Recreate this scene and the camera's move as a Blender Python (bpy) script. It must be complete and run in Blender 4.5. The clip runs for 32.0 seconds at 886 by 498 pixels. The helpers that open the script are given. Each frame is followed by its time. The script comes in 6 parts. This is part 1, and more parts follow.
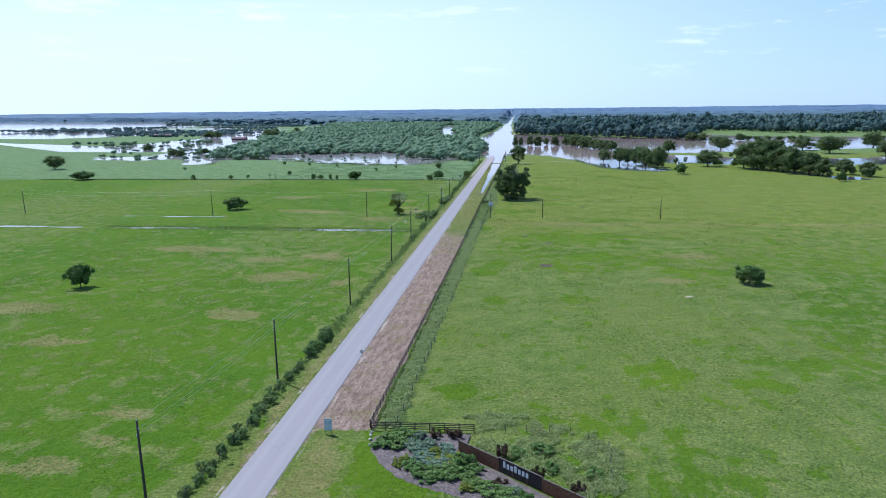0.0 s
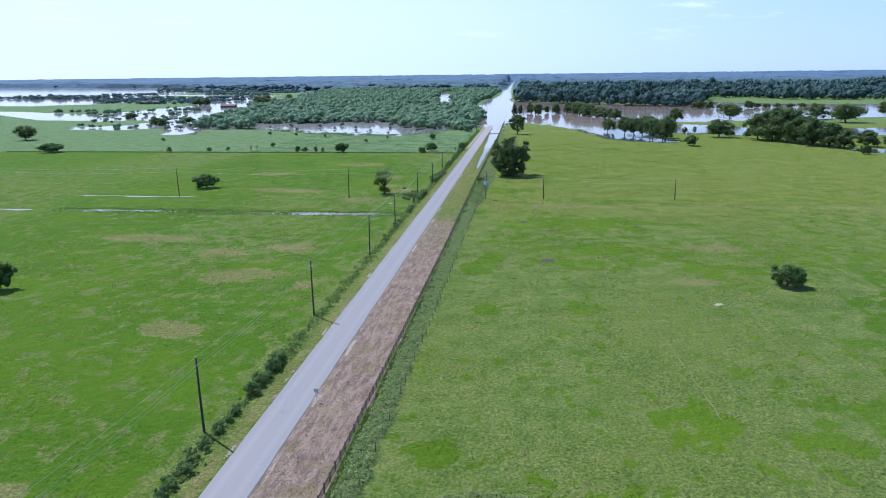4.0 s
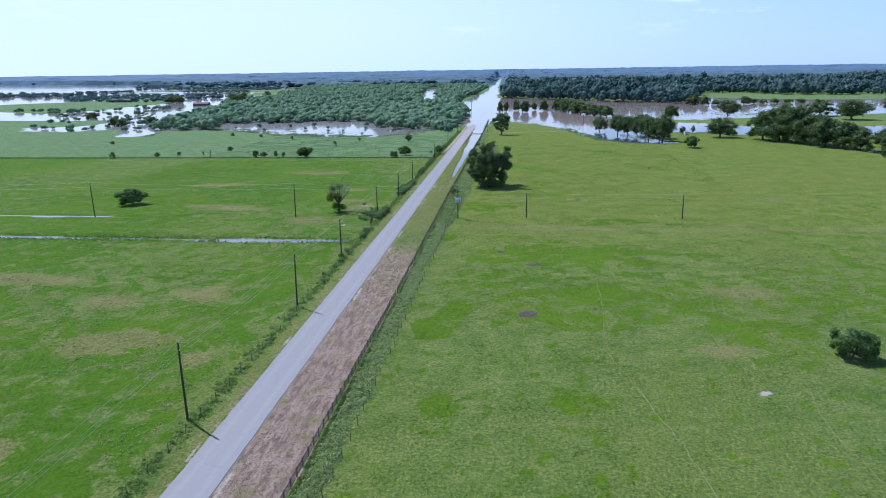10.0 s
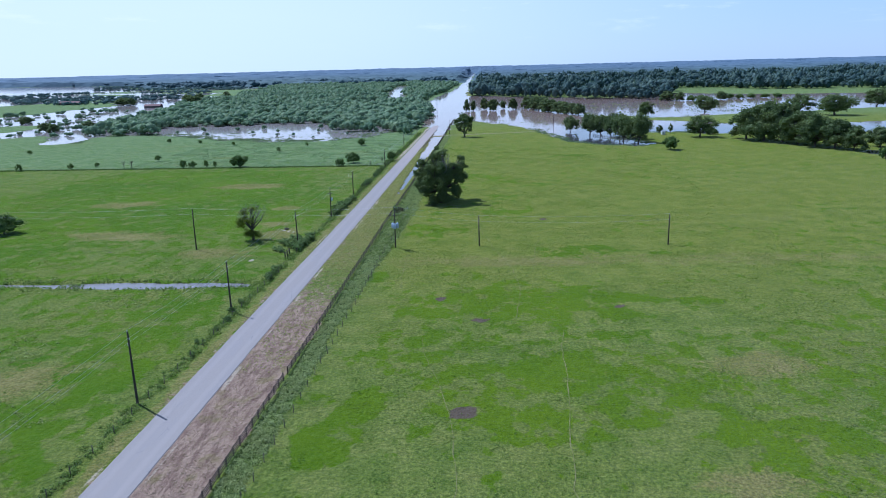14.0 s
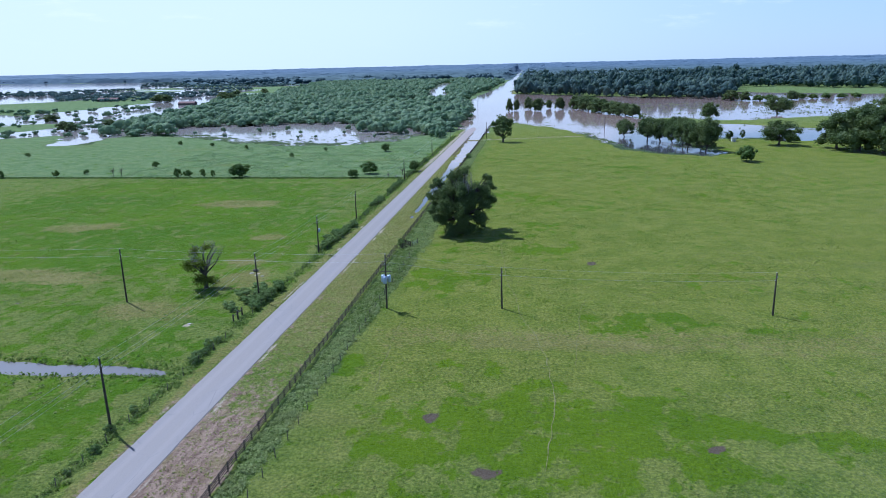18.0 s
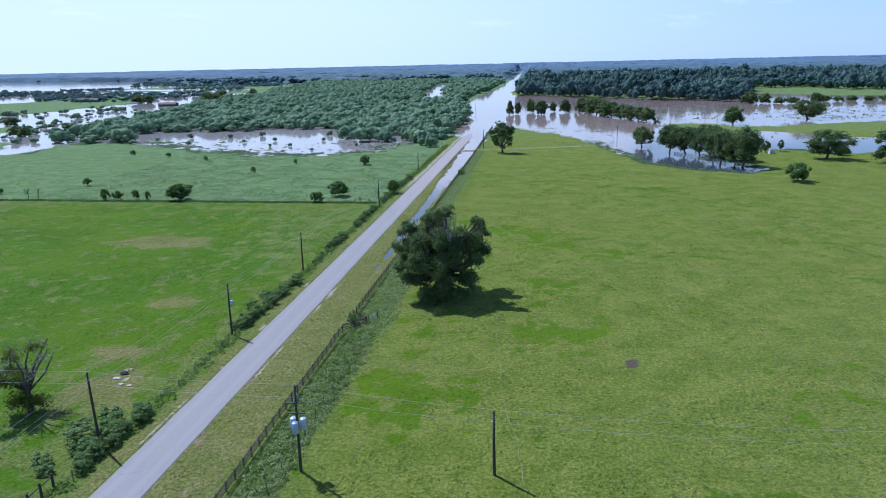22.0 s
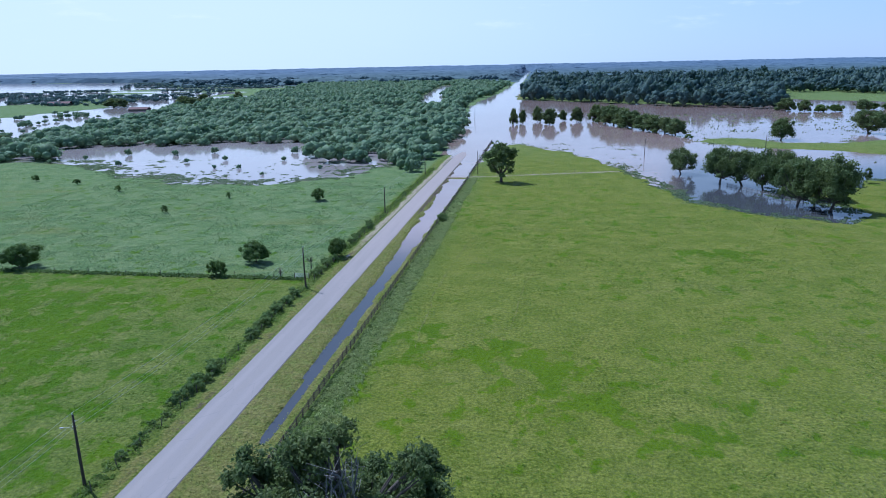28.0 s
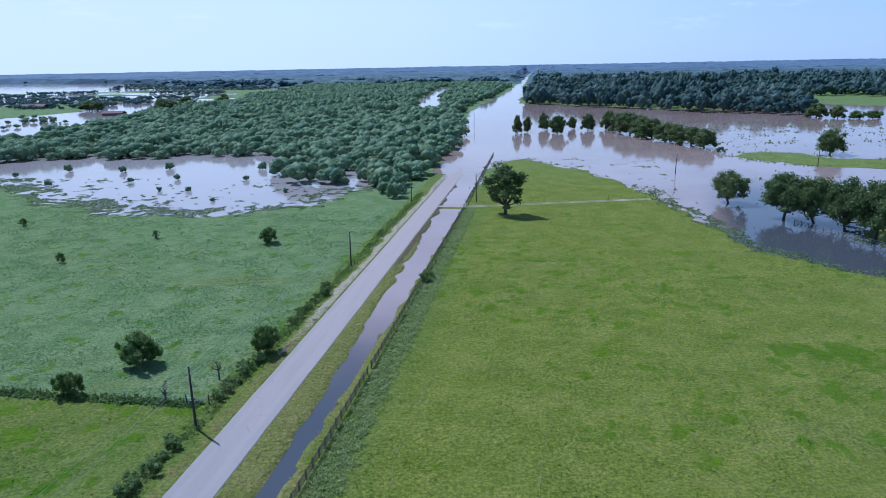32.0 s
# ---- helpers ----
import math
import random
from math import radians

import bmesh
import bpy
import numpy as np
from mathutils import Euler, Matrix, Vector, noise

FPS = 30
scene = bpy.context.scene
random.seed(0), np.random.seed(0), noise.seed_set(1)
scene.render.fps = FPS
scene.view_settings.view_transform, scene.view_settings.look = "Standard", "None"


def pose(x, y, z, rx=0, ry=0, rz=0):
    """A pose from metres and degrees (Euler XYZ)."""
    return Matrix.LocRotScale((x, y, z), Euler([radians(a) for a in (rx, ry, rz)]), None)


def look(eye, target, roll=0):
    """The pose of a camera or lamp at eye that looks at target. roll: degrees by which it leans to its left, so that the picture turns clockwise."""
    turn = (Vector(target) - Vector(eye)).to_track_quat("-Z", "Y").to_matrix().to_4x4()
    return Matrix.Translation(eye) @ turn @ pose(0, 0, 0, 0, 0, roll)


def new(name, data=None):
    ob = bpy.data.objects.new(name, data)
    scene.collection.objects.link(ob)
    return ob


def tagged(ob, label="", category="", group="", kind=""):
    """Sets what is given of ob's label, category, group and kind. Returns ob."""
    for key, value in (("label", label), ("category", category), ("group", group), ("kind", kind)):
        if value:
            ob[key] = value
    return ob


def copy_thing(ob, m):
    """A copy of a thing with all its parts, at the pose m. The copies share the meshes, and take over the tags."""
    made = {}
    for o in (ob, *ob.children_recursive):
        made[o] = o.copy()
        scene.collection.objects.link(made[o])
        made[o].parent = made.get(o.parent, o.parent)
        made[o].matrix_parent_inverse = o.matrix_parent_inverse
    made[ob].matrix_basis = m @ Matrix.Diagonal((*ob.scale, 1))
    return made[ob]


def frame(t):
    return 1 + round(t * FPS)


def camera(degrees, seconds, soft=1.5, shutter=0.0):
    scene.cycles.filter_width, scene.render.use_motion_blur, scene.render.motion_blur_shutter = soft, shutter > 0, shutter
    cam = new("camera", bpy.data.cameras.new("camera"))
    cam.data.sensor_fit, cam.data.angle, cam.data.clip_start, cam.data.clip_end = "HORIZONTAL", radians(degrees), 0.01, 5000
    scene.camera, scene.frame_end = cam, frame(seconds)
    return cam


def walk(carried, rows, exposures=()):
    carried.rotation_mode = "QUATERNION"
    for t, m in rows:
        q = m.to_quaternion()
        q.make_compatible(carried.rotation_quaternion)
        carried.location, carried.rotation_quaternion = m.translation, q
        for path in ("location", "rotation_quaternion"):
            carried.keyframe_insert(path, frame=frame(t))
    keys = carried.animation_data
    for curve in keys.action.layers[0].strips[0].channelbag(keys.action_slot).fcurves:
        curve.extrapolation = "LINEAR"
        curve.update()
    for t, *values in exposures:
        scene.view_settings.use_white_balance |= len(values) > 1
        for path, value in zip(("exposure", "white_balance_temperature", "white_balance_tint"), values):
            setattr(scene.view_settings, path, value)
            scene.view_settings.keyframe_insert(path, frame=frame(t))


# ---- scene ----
cam = camera(67.0, 32.0, soft=0.95)

# seconds, eye, (yaw, pitch, roll) in degrees
PATH = [
    (0, (36.86, 0.00, 50.24), (7.31, -11.96, -0.67)),
    (0.5, (36.76, 3.81, 50.15), (7.29, -11.96, -0.81)),
    (1, (36.77, 7.29, 50.10), (7.29, -13.35, -0.69)),
    (1.5, (36.59, 11.39, 50.32), (7.30, -14.59, -0.74)),
    (2, (36.57, 15.17, 50.56), (7.30, -14.63, -0.70)),
    (2.5, (36.50, 18.95, 50.76), (7.25, -14.67, -0.68)),
    (3, (36.51, 22.82, 50.89), (7.23, -14.70, -0.66)),
    (3.5, (36.66, 26.86, 50.97), (7.28, -14.75, -0.67)),
    (5.5, (36.89, 42.24, 50.88), (7.15, -14.79, -0.73)),
    (6, (37.00, 46.05, 50.77), (7.10, -14.80, -0.71)),
    (6.5, (37.34, 50.03, 50.70), (7.11, -14.83, -0.78)),
    (7, (37.79, 54.04, 50.68), (7.14, -14.85, -0.86)),
    (7.5, (38.22, 58.01, 50.69), (7.14, -14.87, -0.89)),
    (8, (38.59, 61.97, 50.68), (7.12, -14.88, -0.89)),
    (8.5, (38.88, 65.86, 50.64), (7.07, -14.87, -0.86)),
    (9, (39.15, 69.70, 50.62), (7.01, -14.89, -0.81)),
    (9.5, (39.59, 73.61, 50.67), (6.85, -14.99, -0.83)),
    (10, (40.21, 77.71, 50.69), (6.43, -15.14, -0.90)),
    (10.5, (40.92, 82.24, 50.65), (5.88, -15.22, -0.96)),
    (11, (41.74, 87.29, 50.54), (5.42, -15.24, -1.03)),
    (11.5, (42.60, 92.72, 50.37), (5.08, -15.24, -1.09)),
    (12, (43.46, 98.34, 50.21), (4.78, -15.24, -1.20)),
    (12.5, (44.41, 104.22, 50.08), (4.56, -15.26, -1.29)),
    (13, (45.46, 110.45, 49.98), (4.43, -15.28, -1.33)),
    (13.5, (46.58, 116.83, 49.88), (4.36, -15.34, -1.46)),
    (15.5, (49.17, 142.13, 49.12), (5.13, -15.41, -1.41)),
    (16, (49.83, 149.11, 49.02), (6.67, -15.41, -1.39)),
    (16.5, (50.33, 156.17, 48.95), (7.56, -15.43, -1.38)),
    (17, (50.67, 163.30, 48.89), (8.00, -15.47, -1.41)),
    (17.5, (50.86, 170.39, 48.83), (8.26, -15.49, -1.45)),
    (18, (50.86, 177.49, 48.76), (8.39, -15.52, -1.42)),
    (18.5, (50.73, 184.64, 48.70), (8.46, -15.55, -1.37)),
    (19, (50.57, 191.85, 48.68), (8.52, -15.59, -1.36)),
    (19.5, (50.35, 199.12, 48.70), (8.57, -15.63, -1.35)),
    (20, (50.05, 206.45, 48.70), (8.57, -15.66, -1.31)),
    (20.5, (49.68, 213.85, 48.61), (8.55, -15.66, -1.28)),
    (21, (49.28, 221.29, 48.45), (8.52, -15.64, -1.30)),
    (21.5, (48.92, 228.70, 48.28), (8.50, -15.59, -1.31)),
    (22, (48.54, 236.17, 48.15), (8.45, -15.56, -1.31)),
    (22.5, (48.14, 243.71, 48.07), (8.38, -15.56, -1.30)),
    (23, (47.79, 251.06, 48.08), (8.33, -15.56, -1.26)),
    (23.5, (47.45, 258.14, 48.20), (8.29, -15.57, -1.17)),
    (24, (47.28, 265.10, 48.43), (8.30, -15.59, -1.11)),
    (24.5, (47.17, 272.09, 48.75), (8.32, -15.64, -1.07)),
    (25, (46.85, 279.33, 49.07), (8.30, -15.71, -1.03)),
    (25.5, (46.45, 286.80, 49.33), (8.28, -15.76, -1.04)),
    (27.5, (46.92, 315.00, 48.77), (8.90, -15.51, -1.18)),
    (28, (46.55, 322.32, 48.69), (8.92, -15.48, -1.20)),
    (28.5, (45.95, 329.80, 48.66), (8.91, -15.48, -1.17)),
    (29, (45.14, 337.47, 48.65), (8.87, -15.48, -1.12)),
    (29.5, (44.27, 345.09, 48.64), (8.82, -15.47, -1.07)),
    (30, (43.46, 352.64, 48.66), (8.77, -15.45, -1.05)),
    (30.5, (42.82, 360.17, 48.72), (8.76, -15.44, -1.06)),
    (31, (42.28, 367.58, 48.83), (8.80, -15.42, -1.06)),
    (31.5, (41.75, 374.88, 48.95), (8.86, -15.41, -1.08)),
    (32, (41.26, 382.18, 49.07), (8.94, -15.42, -1.11)),
]


def aimed(eye, angles):
    yaw, pitch, roll = (radians(a) for a in angles)
    ahead = Vector((-math.sin(yaw) * math.cos(pitch), math.cos(yaw) * math.cos(pitch), math.sin(pitch)))
    return look(eye, Vector(eye) + 100 * ahead, math.degrees(roll))


walk(cam, [(t, aimed(eye, angles)) for t, eye, angles in PATH], exposures=[(0.0, 0.23, 5150, 14), (9.0, 0.16, 5080, 14), (13.0, 0.01, 5000, 14), (21.0, 0.07, 5000, 14), (32.0, -0.1, 4860, 15)])

# ---- light ----
SUN_FROM = Vector((-7.2, 5.2, 12.6)).normalized()

world = bpy.data.worlds.new("sky")
scene.world = world
world.use_nodes = True
wn, wl = world.node_tree.nodes, world.node_tree.links
sky = wn.new("ShaderNodeTexSky")
sky.sky_type = "NISHITA"
sky.sun_disc = False
sky.sun_elevation = math.asin(SUN_FROM.z)
sky.sun_rotation = math.atan2(SUN_FROM.x, SUN_FROM.y)
sky.air_density, sky.dust_density, sky.ozone_density = 1.0, 0.25, 2.5

# humid haze that pales the sky towards the horizon and towards the sun, with thin fair-weather cloud
ray = wn.new("ShaderNodeTexCoord").outputs["Generated"]
sep = wn.new("ShaderNodeSeparateXYZ")
wl.new(ray, sep.inputs[0])


def sky_range(value, lo, hi, a, b):
    node = wn.new("ShaderNodeMapRange")
    node.interpolation_type = "SMOOTHSTEP"
    for i, v in enumerate((lo, hi, a, b), 1):
        node.inputs[i].default_value = v
    wl.new(value, node.inputs[0])
    return node.outputs[0]


def sky_math(op, a, b):
    node = wn.new("ShaderNodeMath")
    node.operation = op
    for i, v in enumerate((a, b)):
        if isinstance(v, (int, float)):
            node.inputs[i].default_value = v
        else:
            wl.new(v, node.inputs[i])
    return node.outputs[0]


def sky_mix(fac, a, b):
    node = wn.new("ShaderNodeMix")
    node.data_type = "RGBA"
    wl.new(fac, node.inputs[0])
    for i, v in ((6, a), (7, b)):
        if isinstance(v, tuple):
            node.inputs[i].default_value = (*v, 1)
        else:
            wl.new(v, node.inputs[i])
    return node.outputs[2]


toward = wn.new("ShaderNodeVectorMath")
toward.operation = "DOT_PRODUCT"
wl.new(ray, toward.inputs[0])
toward.inputs[1].default_value = SUN_FROM
sunny = sky_range(toward.outputs["Value"], 0.05, 0.62, 0.0, 1.0)
low = sky_range(sep.outputs[2], -0.02, 0.32, 1.0, 0.0)
washed = sky_math("MULTIPLY", sunny, sky_range(sep.outputs[2], 0.15, 0.55, 1.0, 0.15))
haze = sky_math("MINIMUM", sky_math("ADD", sky_math("MULTIPLY", low, 0.72), sky_math("MULTIPLY", washed, 0.38)), 0.95)
paled = sky_mix(haze, sky.outputs[0], sky_mix(sunny, (5.1, 6.6, 8.6), (8.3, 9.0, 9.1)))
flat = wn.new("ShaderNodeMapping")
flat.inputs["Scale"].default_value = (1.0, 1.0, 5.0)
wl.new(ray, flat.inputs[0])
puffs = wn.new("ShaderNodeTexNoise")
puffs.inputs["Scale"].default_value, puffs.inputs["Detail"].default_value, puffs.inputs["Roughness"].default_value = 7.0, 6.0, 0.62
wl.new(flat.outputs[0], puffs.inputs["Vector"])
cloud = sky_math("MULTIPLY", sky_range(puffs.outputs["Fac"], 0.56, 0.74, 0.0, 0.75), sky_range(sep.outputs[2], 0.015, 0.09, 0.0, 1.0))
wl.new(sky_mix(cloud, paled, (9.6, 9.9, 9.9)), wn["Background"].inputs[0])
wn["Background"].inputs["Strength"].default_value = 0.1

sun = new("sun", bpy.data.lights.new("sun", "SUN"))
sun.data.energy, sun.data.angle, sun.data.color = 5.0, radians(0.5), (1.0, 0.96, 0.9)
sun.matrix_world = look(SUN_FROM * 300, (0, 0, 0))

# ---- materials ----
def material(name):
    m = bpy.data.materials.new(name)
    m.use_nodes = True
    return m, m.node_tree.nodes, m.node_tree.links, m.node_tree.nodes["Principled BSDF"]


def noise_node(n, l, where, scale, detail=4.0, rough=0.6, stretch=None):
    node = n.new("ShaderNodeTexNoise")
    node.inputs["Scale"].default_value, node.inputs["Detail"].default_value, node.inputs["Roughness"].default_value = scale, detail, rough
    if stretch:
        mp = n.new("ShaderNodeMapping")
        mp.inputs["Scale"].default_value = stretch
        l.new(where, mp.inputs[0])
        where = mp.outputs[0]
    l.new(where, node.inputs["Vector"])
    return node.outputs["Fac"]


def ramp(n, l, fac, *stops):
    node = n.new("ShaderNodeValToRGB")
    e = node.color_ramp.elements
    while len(e) < len(stops):
        e.new(0.5)
    for k, (at, c) in zip(e, stops):
        k.position = at
        k.color = (*c, 1) if len(c) == 3 else c
    l.new(fac, node.inputs[0])
    return node.outputs[0]


def grey(n, l, fac, lo, hi):
    node = n.new("ShaderNodeMapRange")
    node.interpolation_type = "SMOOTHSTEP"
    node.inputs[1].default_value, node.inputs[2].default_value = lo, hi
    l.new(fac, node.inputs[0])
    return node.outputs[0]


def mix(n, l, fac, a, b, blend="MIX"):
    node = n.new("ShaderNodeMix")
    node.data_type, node.blend_type = "RGBA", blend
    for i, v in ((0, fac), (6, a), (7, b)):
        if isinstance(v, (int, float)):
            node.inputs[i].default_value = v
        elif isinstance(v, tuple):
            node.inputs[i].default_value = (*v, 1)
        else:
            l.new(v, node.inputs[i])
    return node.outputs[2]


def calc(n, l, op, a, b=0.0):
    node = n.new("ShaderNodeMath")
    node.operation = op
    for i, v in enumerate((a, b)):
        if isinstance(v, (int, float)):
            node.inputs[i].default_value = v
        else:
            l.new(v, node.inputs[i])
    return node.outputs[0]


def bump(n, l, bsdf, height, strength=0.5, distance=0.1):
    node = n.new("ShaderNodeBump")
    node.inputs["Strength"].default_value, node.inputs["Distance"].default_value = strength, distance
    l.new(height, node.inputs["Height"])
    l.new(node.outputs[0], bsdf.inputs["Normal"])


def ground_material():
    m, n, l, b = material("pasture")
    pos = n.new("ShaderNodeNewGeometry").outputs["Position"]

    def attr(name):
        node = n.new("ShaderNodeAttribute")
        node.attribute_name = name
        return node.outputs["Fac"]

    def plus(value, noise, amount):
        return calc(n, l, "ADD", value, calc(n, l, "MULTIPLY", calc(n, l, "SUBTRACT", noise, 0.5), amount))

    wide = noise_node(n, l, pos, 0.02, 5, 0.62)
    mid = noise_node(n, l, pos, 0.13, 6, 0.72)
    band = noise_node(n, l, pos, 0.06, 4, 0.7, (0.35, 1.0, 1.0))
    clump = noise_node(n, l, pos, 0.55, 5, 0.72)
    fine = noise_node(n, l, pos, 2.0, 6, 0.8)
    spot = noise_node(n, l, pos, 0.24, 6, 0.62, (1.0, 0.8, 1.0))
    # grazed sward, yellower or greener from one stretch to the next
    grass = ramp(n, l, mid, (0.36, (0.094, 0.148, 0.028)), (0.5, (0.142, 0.190, 0.042)), (0.64, (0.194, 0.222, 0.062)))
    grass = mix(n, l, grey(n, l, wide, 0.42, 0.62), grass, mix(n, l, 0.5, grass, (0.150, 0.178, 0.036)))
    grass = mix(n, l, calc(n, l, "MULTIPLY", attr("coarse"), 0.75), grass, mix(n, l, grey(n, l, mid, 0.4, 0.6), (0.124, 0.222, 0.106), (0.204, 0.294, 0.158)))
    grass = mix(n, l, calc(n, l, "MULTIPLY", attr("olive"), 0.55), grass, mix(n, l, grey(n, l, mid, 0.4, 0.6), (0.152, 0.182, 0.014), (0.226, 0.238, 0.034)))
    grass = mix(n, l, grey(n, l, band, 0.55, 0.7), grass, mix(n, l, 0.45, grass, (0.190, 0.190, 0.062)))
    # dark tussocks and pale seed heads
    grass = mix(n, l, calc(n, l, "MULTIPLY", grey(n, l, clump, 0.54, 0.66), 0.7), grass, mix(n, l, 0.6, grass, (0.030, 0.078, 0.008)))
    grass = mix(n, l, calc(n, l, "MULTIPLY", grey(n, l, clump, 0.45, 0.35), 0.5), grass, mix(n, l, 0.35, grass, (0.33, 0.34, 0.11)))
    dry = plus(plus(attr("dry"), clump, 1.5), fine, 0.5)
    grass = mix(n, l, calc(n, l, "MULTIPLY", grey(n, l, dry, 0.25, 0.75), 0.8), grass, mix(n, l, grey(n, l, mid, 0.4, 0.6), (0.200, 0.178, 0.062), (0.262, 0.212, 0.092)))
    grass = mix(n, l, grey(n, l, fine, 0.38, 0.64), mix(n, l, 0.48, grass, (0.014, 0.034, 0.001)), mix(n, l, 0.16, grass, (0.42, 0.46, 0.06)))
    # lush spots with ragged rims
    lush = calc(n, l, "SUBTRACT", plus(plus(attr("lush"), spot, 2.9), fine, 0.35), calc(n, l, "MULTIPLY", grey(n, l, dry, 0.3, 0.7), 0.7))
    across = n.new("ShaderNodeSeparateXYZ")
    l.new(pos, across.inputs[0])
    green = mix(n, l, grey(n, l, wide, 0.35, 0.65), (0.062, 0.142, 0.0004), (0.098, 0.178, 0.001))
    green = mix(n, l, grey(n, l, across.outputs[0], -4.0, 8.0), green, mix(n, l, grey(n, l, wide, 0.35, 0.65), (0.072, 0.142, 0.0002), (0.112, 0.184, 0.0004)))
    green = mix(n, l, grey(n, l, clump, 0.42, 0.62), green, mix(n, l, 0.45, green, (0.115, 0.185, 0.010)))
    green = mix(n, l, grey(n, l, fine, 0.38, 0.62), mix(n, l, 0.3, green, (0.016, 0.040, 0.0002)), green)
    grass = mix(n, l, calc(n, l, "MULTIPLY", grey(n, l, lush, 0.16, 0.34), 0.85), grass, green)
    # shade between the rank weeds, painted as darker green ground
    grass = mix(n, l, calc(n, l, "MULTIPLY", grey(n, l, plus(attr("rank"), clump, 1.1), 0.3, 0.6), 0.75), grass, mix(n, l, grey(n, l, fine, 0.4, 0.6), (0.040, 0.070, 0.014), (0.110, 0.150, 0.045)))
    # cut stalks lying along the strip
    rake = noise_node(n, l, pos, 0.9, 5, 0.7, (1.0, 0.22, 1.0))
    straw = ramp(n, l, fine, (0.28, (0.250, 0.178, 0.130)), (0.5, (0.320, 0.234, 0.170)), (0.75, (0.385, 0.292, 0.212)))
    straw = mix(n, l, grey(n, l, rake, 0.42, 0.62), straw, mix(n, l, 0.68, straw, (0.135, 0.082, 0.066)))
    straw = mix(n, l, calc(n, l, "MULTIPLY", grey(n, l, spot, 0.50, 0.66), 0.7), straw, (0.200, 0.168, 0.070))
    out = mix(n, l, grey(n, l, plus(attr("mulch"), clump, 1.3), 0.38, 0.62), grass, straw)
    out = mix(n, l, grey(n, l, plus(attr("pale"), fine, 0.9), 0.4, 0.7), out, (0.42, 0.36, 0.27))
    out = mix(n, l, grey(n, l, plus(attr("mud"), clump, 1.0), 0.4, 0.7), out, (0.105, 0.082, 0.058))
    l.new(out, b.inputs["Base Color"])
    b.inputs["Roughness"].default_value = 0.9
    b.inputs["Specular IOR Level"].default_value = 0.02
    # the blades shine at a low angle; the blue tint stands in for haze
    b.inputs["Sheen Weight"].default_value = 0.11
    b.inputs["Sheen Roughness"].default_value = 0.2
    b.inputs["Sheen Tint"].default_value = (0.76, 0.92, 1.0, 1)
    both = calc(n, l, "ADD", calc(n, l, "MULTIPLY", clump, 3.0), fine)
    bump(n, l, b, both, 0.8, 0.34)
    return m


def leaf_material(name, dark, light, rough=0.6):
    m, n, l, b = material(name)
    g = n.new("ShaderNodeNewGeometry")
    ob = n.new("ShaderNodeObjectInfo").outputs["Random"]
    var = calc(n, l, "ADD", calc(n, l, "MULTIPLY", g.outputs["Random Per Island"], 0.7), calc(n, l, "MULTIPLY", ob, 0.3))
    patch = noise_node(n, l, g.outputs["Position"], 0.13, 3)
    c = mix(n, l, calc(n, l, "ADD", calc(n, l, "MULTIPLY", var, 0.6), calc(n, l, "MULTIPLY", grey(n, l, patch, 0.36, 0.64), 0.4)), dark, light)
    c = mix(n, l, grey(n, l, patch, 0.4, 0.65), c, mix(n, l, 0.35, c, (0.10, 0.12, 0.02)))
    tone = n.new("ShaderNodeAttribute")
    tone.attribute_name = "tone"
    c = mix(n, l, tone.outputs["Fac"], c, mix(n, l, 0.75, c, dark))
    l.new(c, b.inputs["Base Color"])
    b.inputs["Roughness"].default_value = rough
    b.inputs["Specular IOR Level"].default_value = 0.12
    thin, both = n.new("ShaderNodeBsdfTranslucent"), n.new("ShaderNodeMixShader")
    l.new(mix(n, l, 0.3, c, (0.16, 0.26, 0.04)), thin.inputs[0])
    both.inputs[0].default_value = 0.42
    l.new(b.outputs[0], both.inputs[1])
    l.new(thin.outputs[0], both.inputs[2])
    l.new(both.outputs[0], n["Material Output"].inputs[0])
    return m


def plain_material(name, dark, light, scale=6.0, rough=0.8, stretch=None, metal=0.0, relief=0.3):
    m, n, l, b = material(name)
    pos = n.new("ShaderNodeTexCoord").outputs["Object"]
    f = noise_node(n, l, pos, scale, 5, 0.65, stretch)
    w = noise_node(n, l, pos, scale * 0.12, 3)
    c = mix(n, l, grey(n, l, f, 0.3, 0.7), dark, light)
    c = mix(n, l, grey(n, l, w, 0.45, 0.7), c, mix(n, l, 0.35, c, dark))
    l.new(c, b.inputs["Base Color"])
    b.inputs["Roughness"].default_value, b.inputs["Metallic"].default_value = rough, metal
    bump(n, l, b, f, relief, 0.02)
    return m


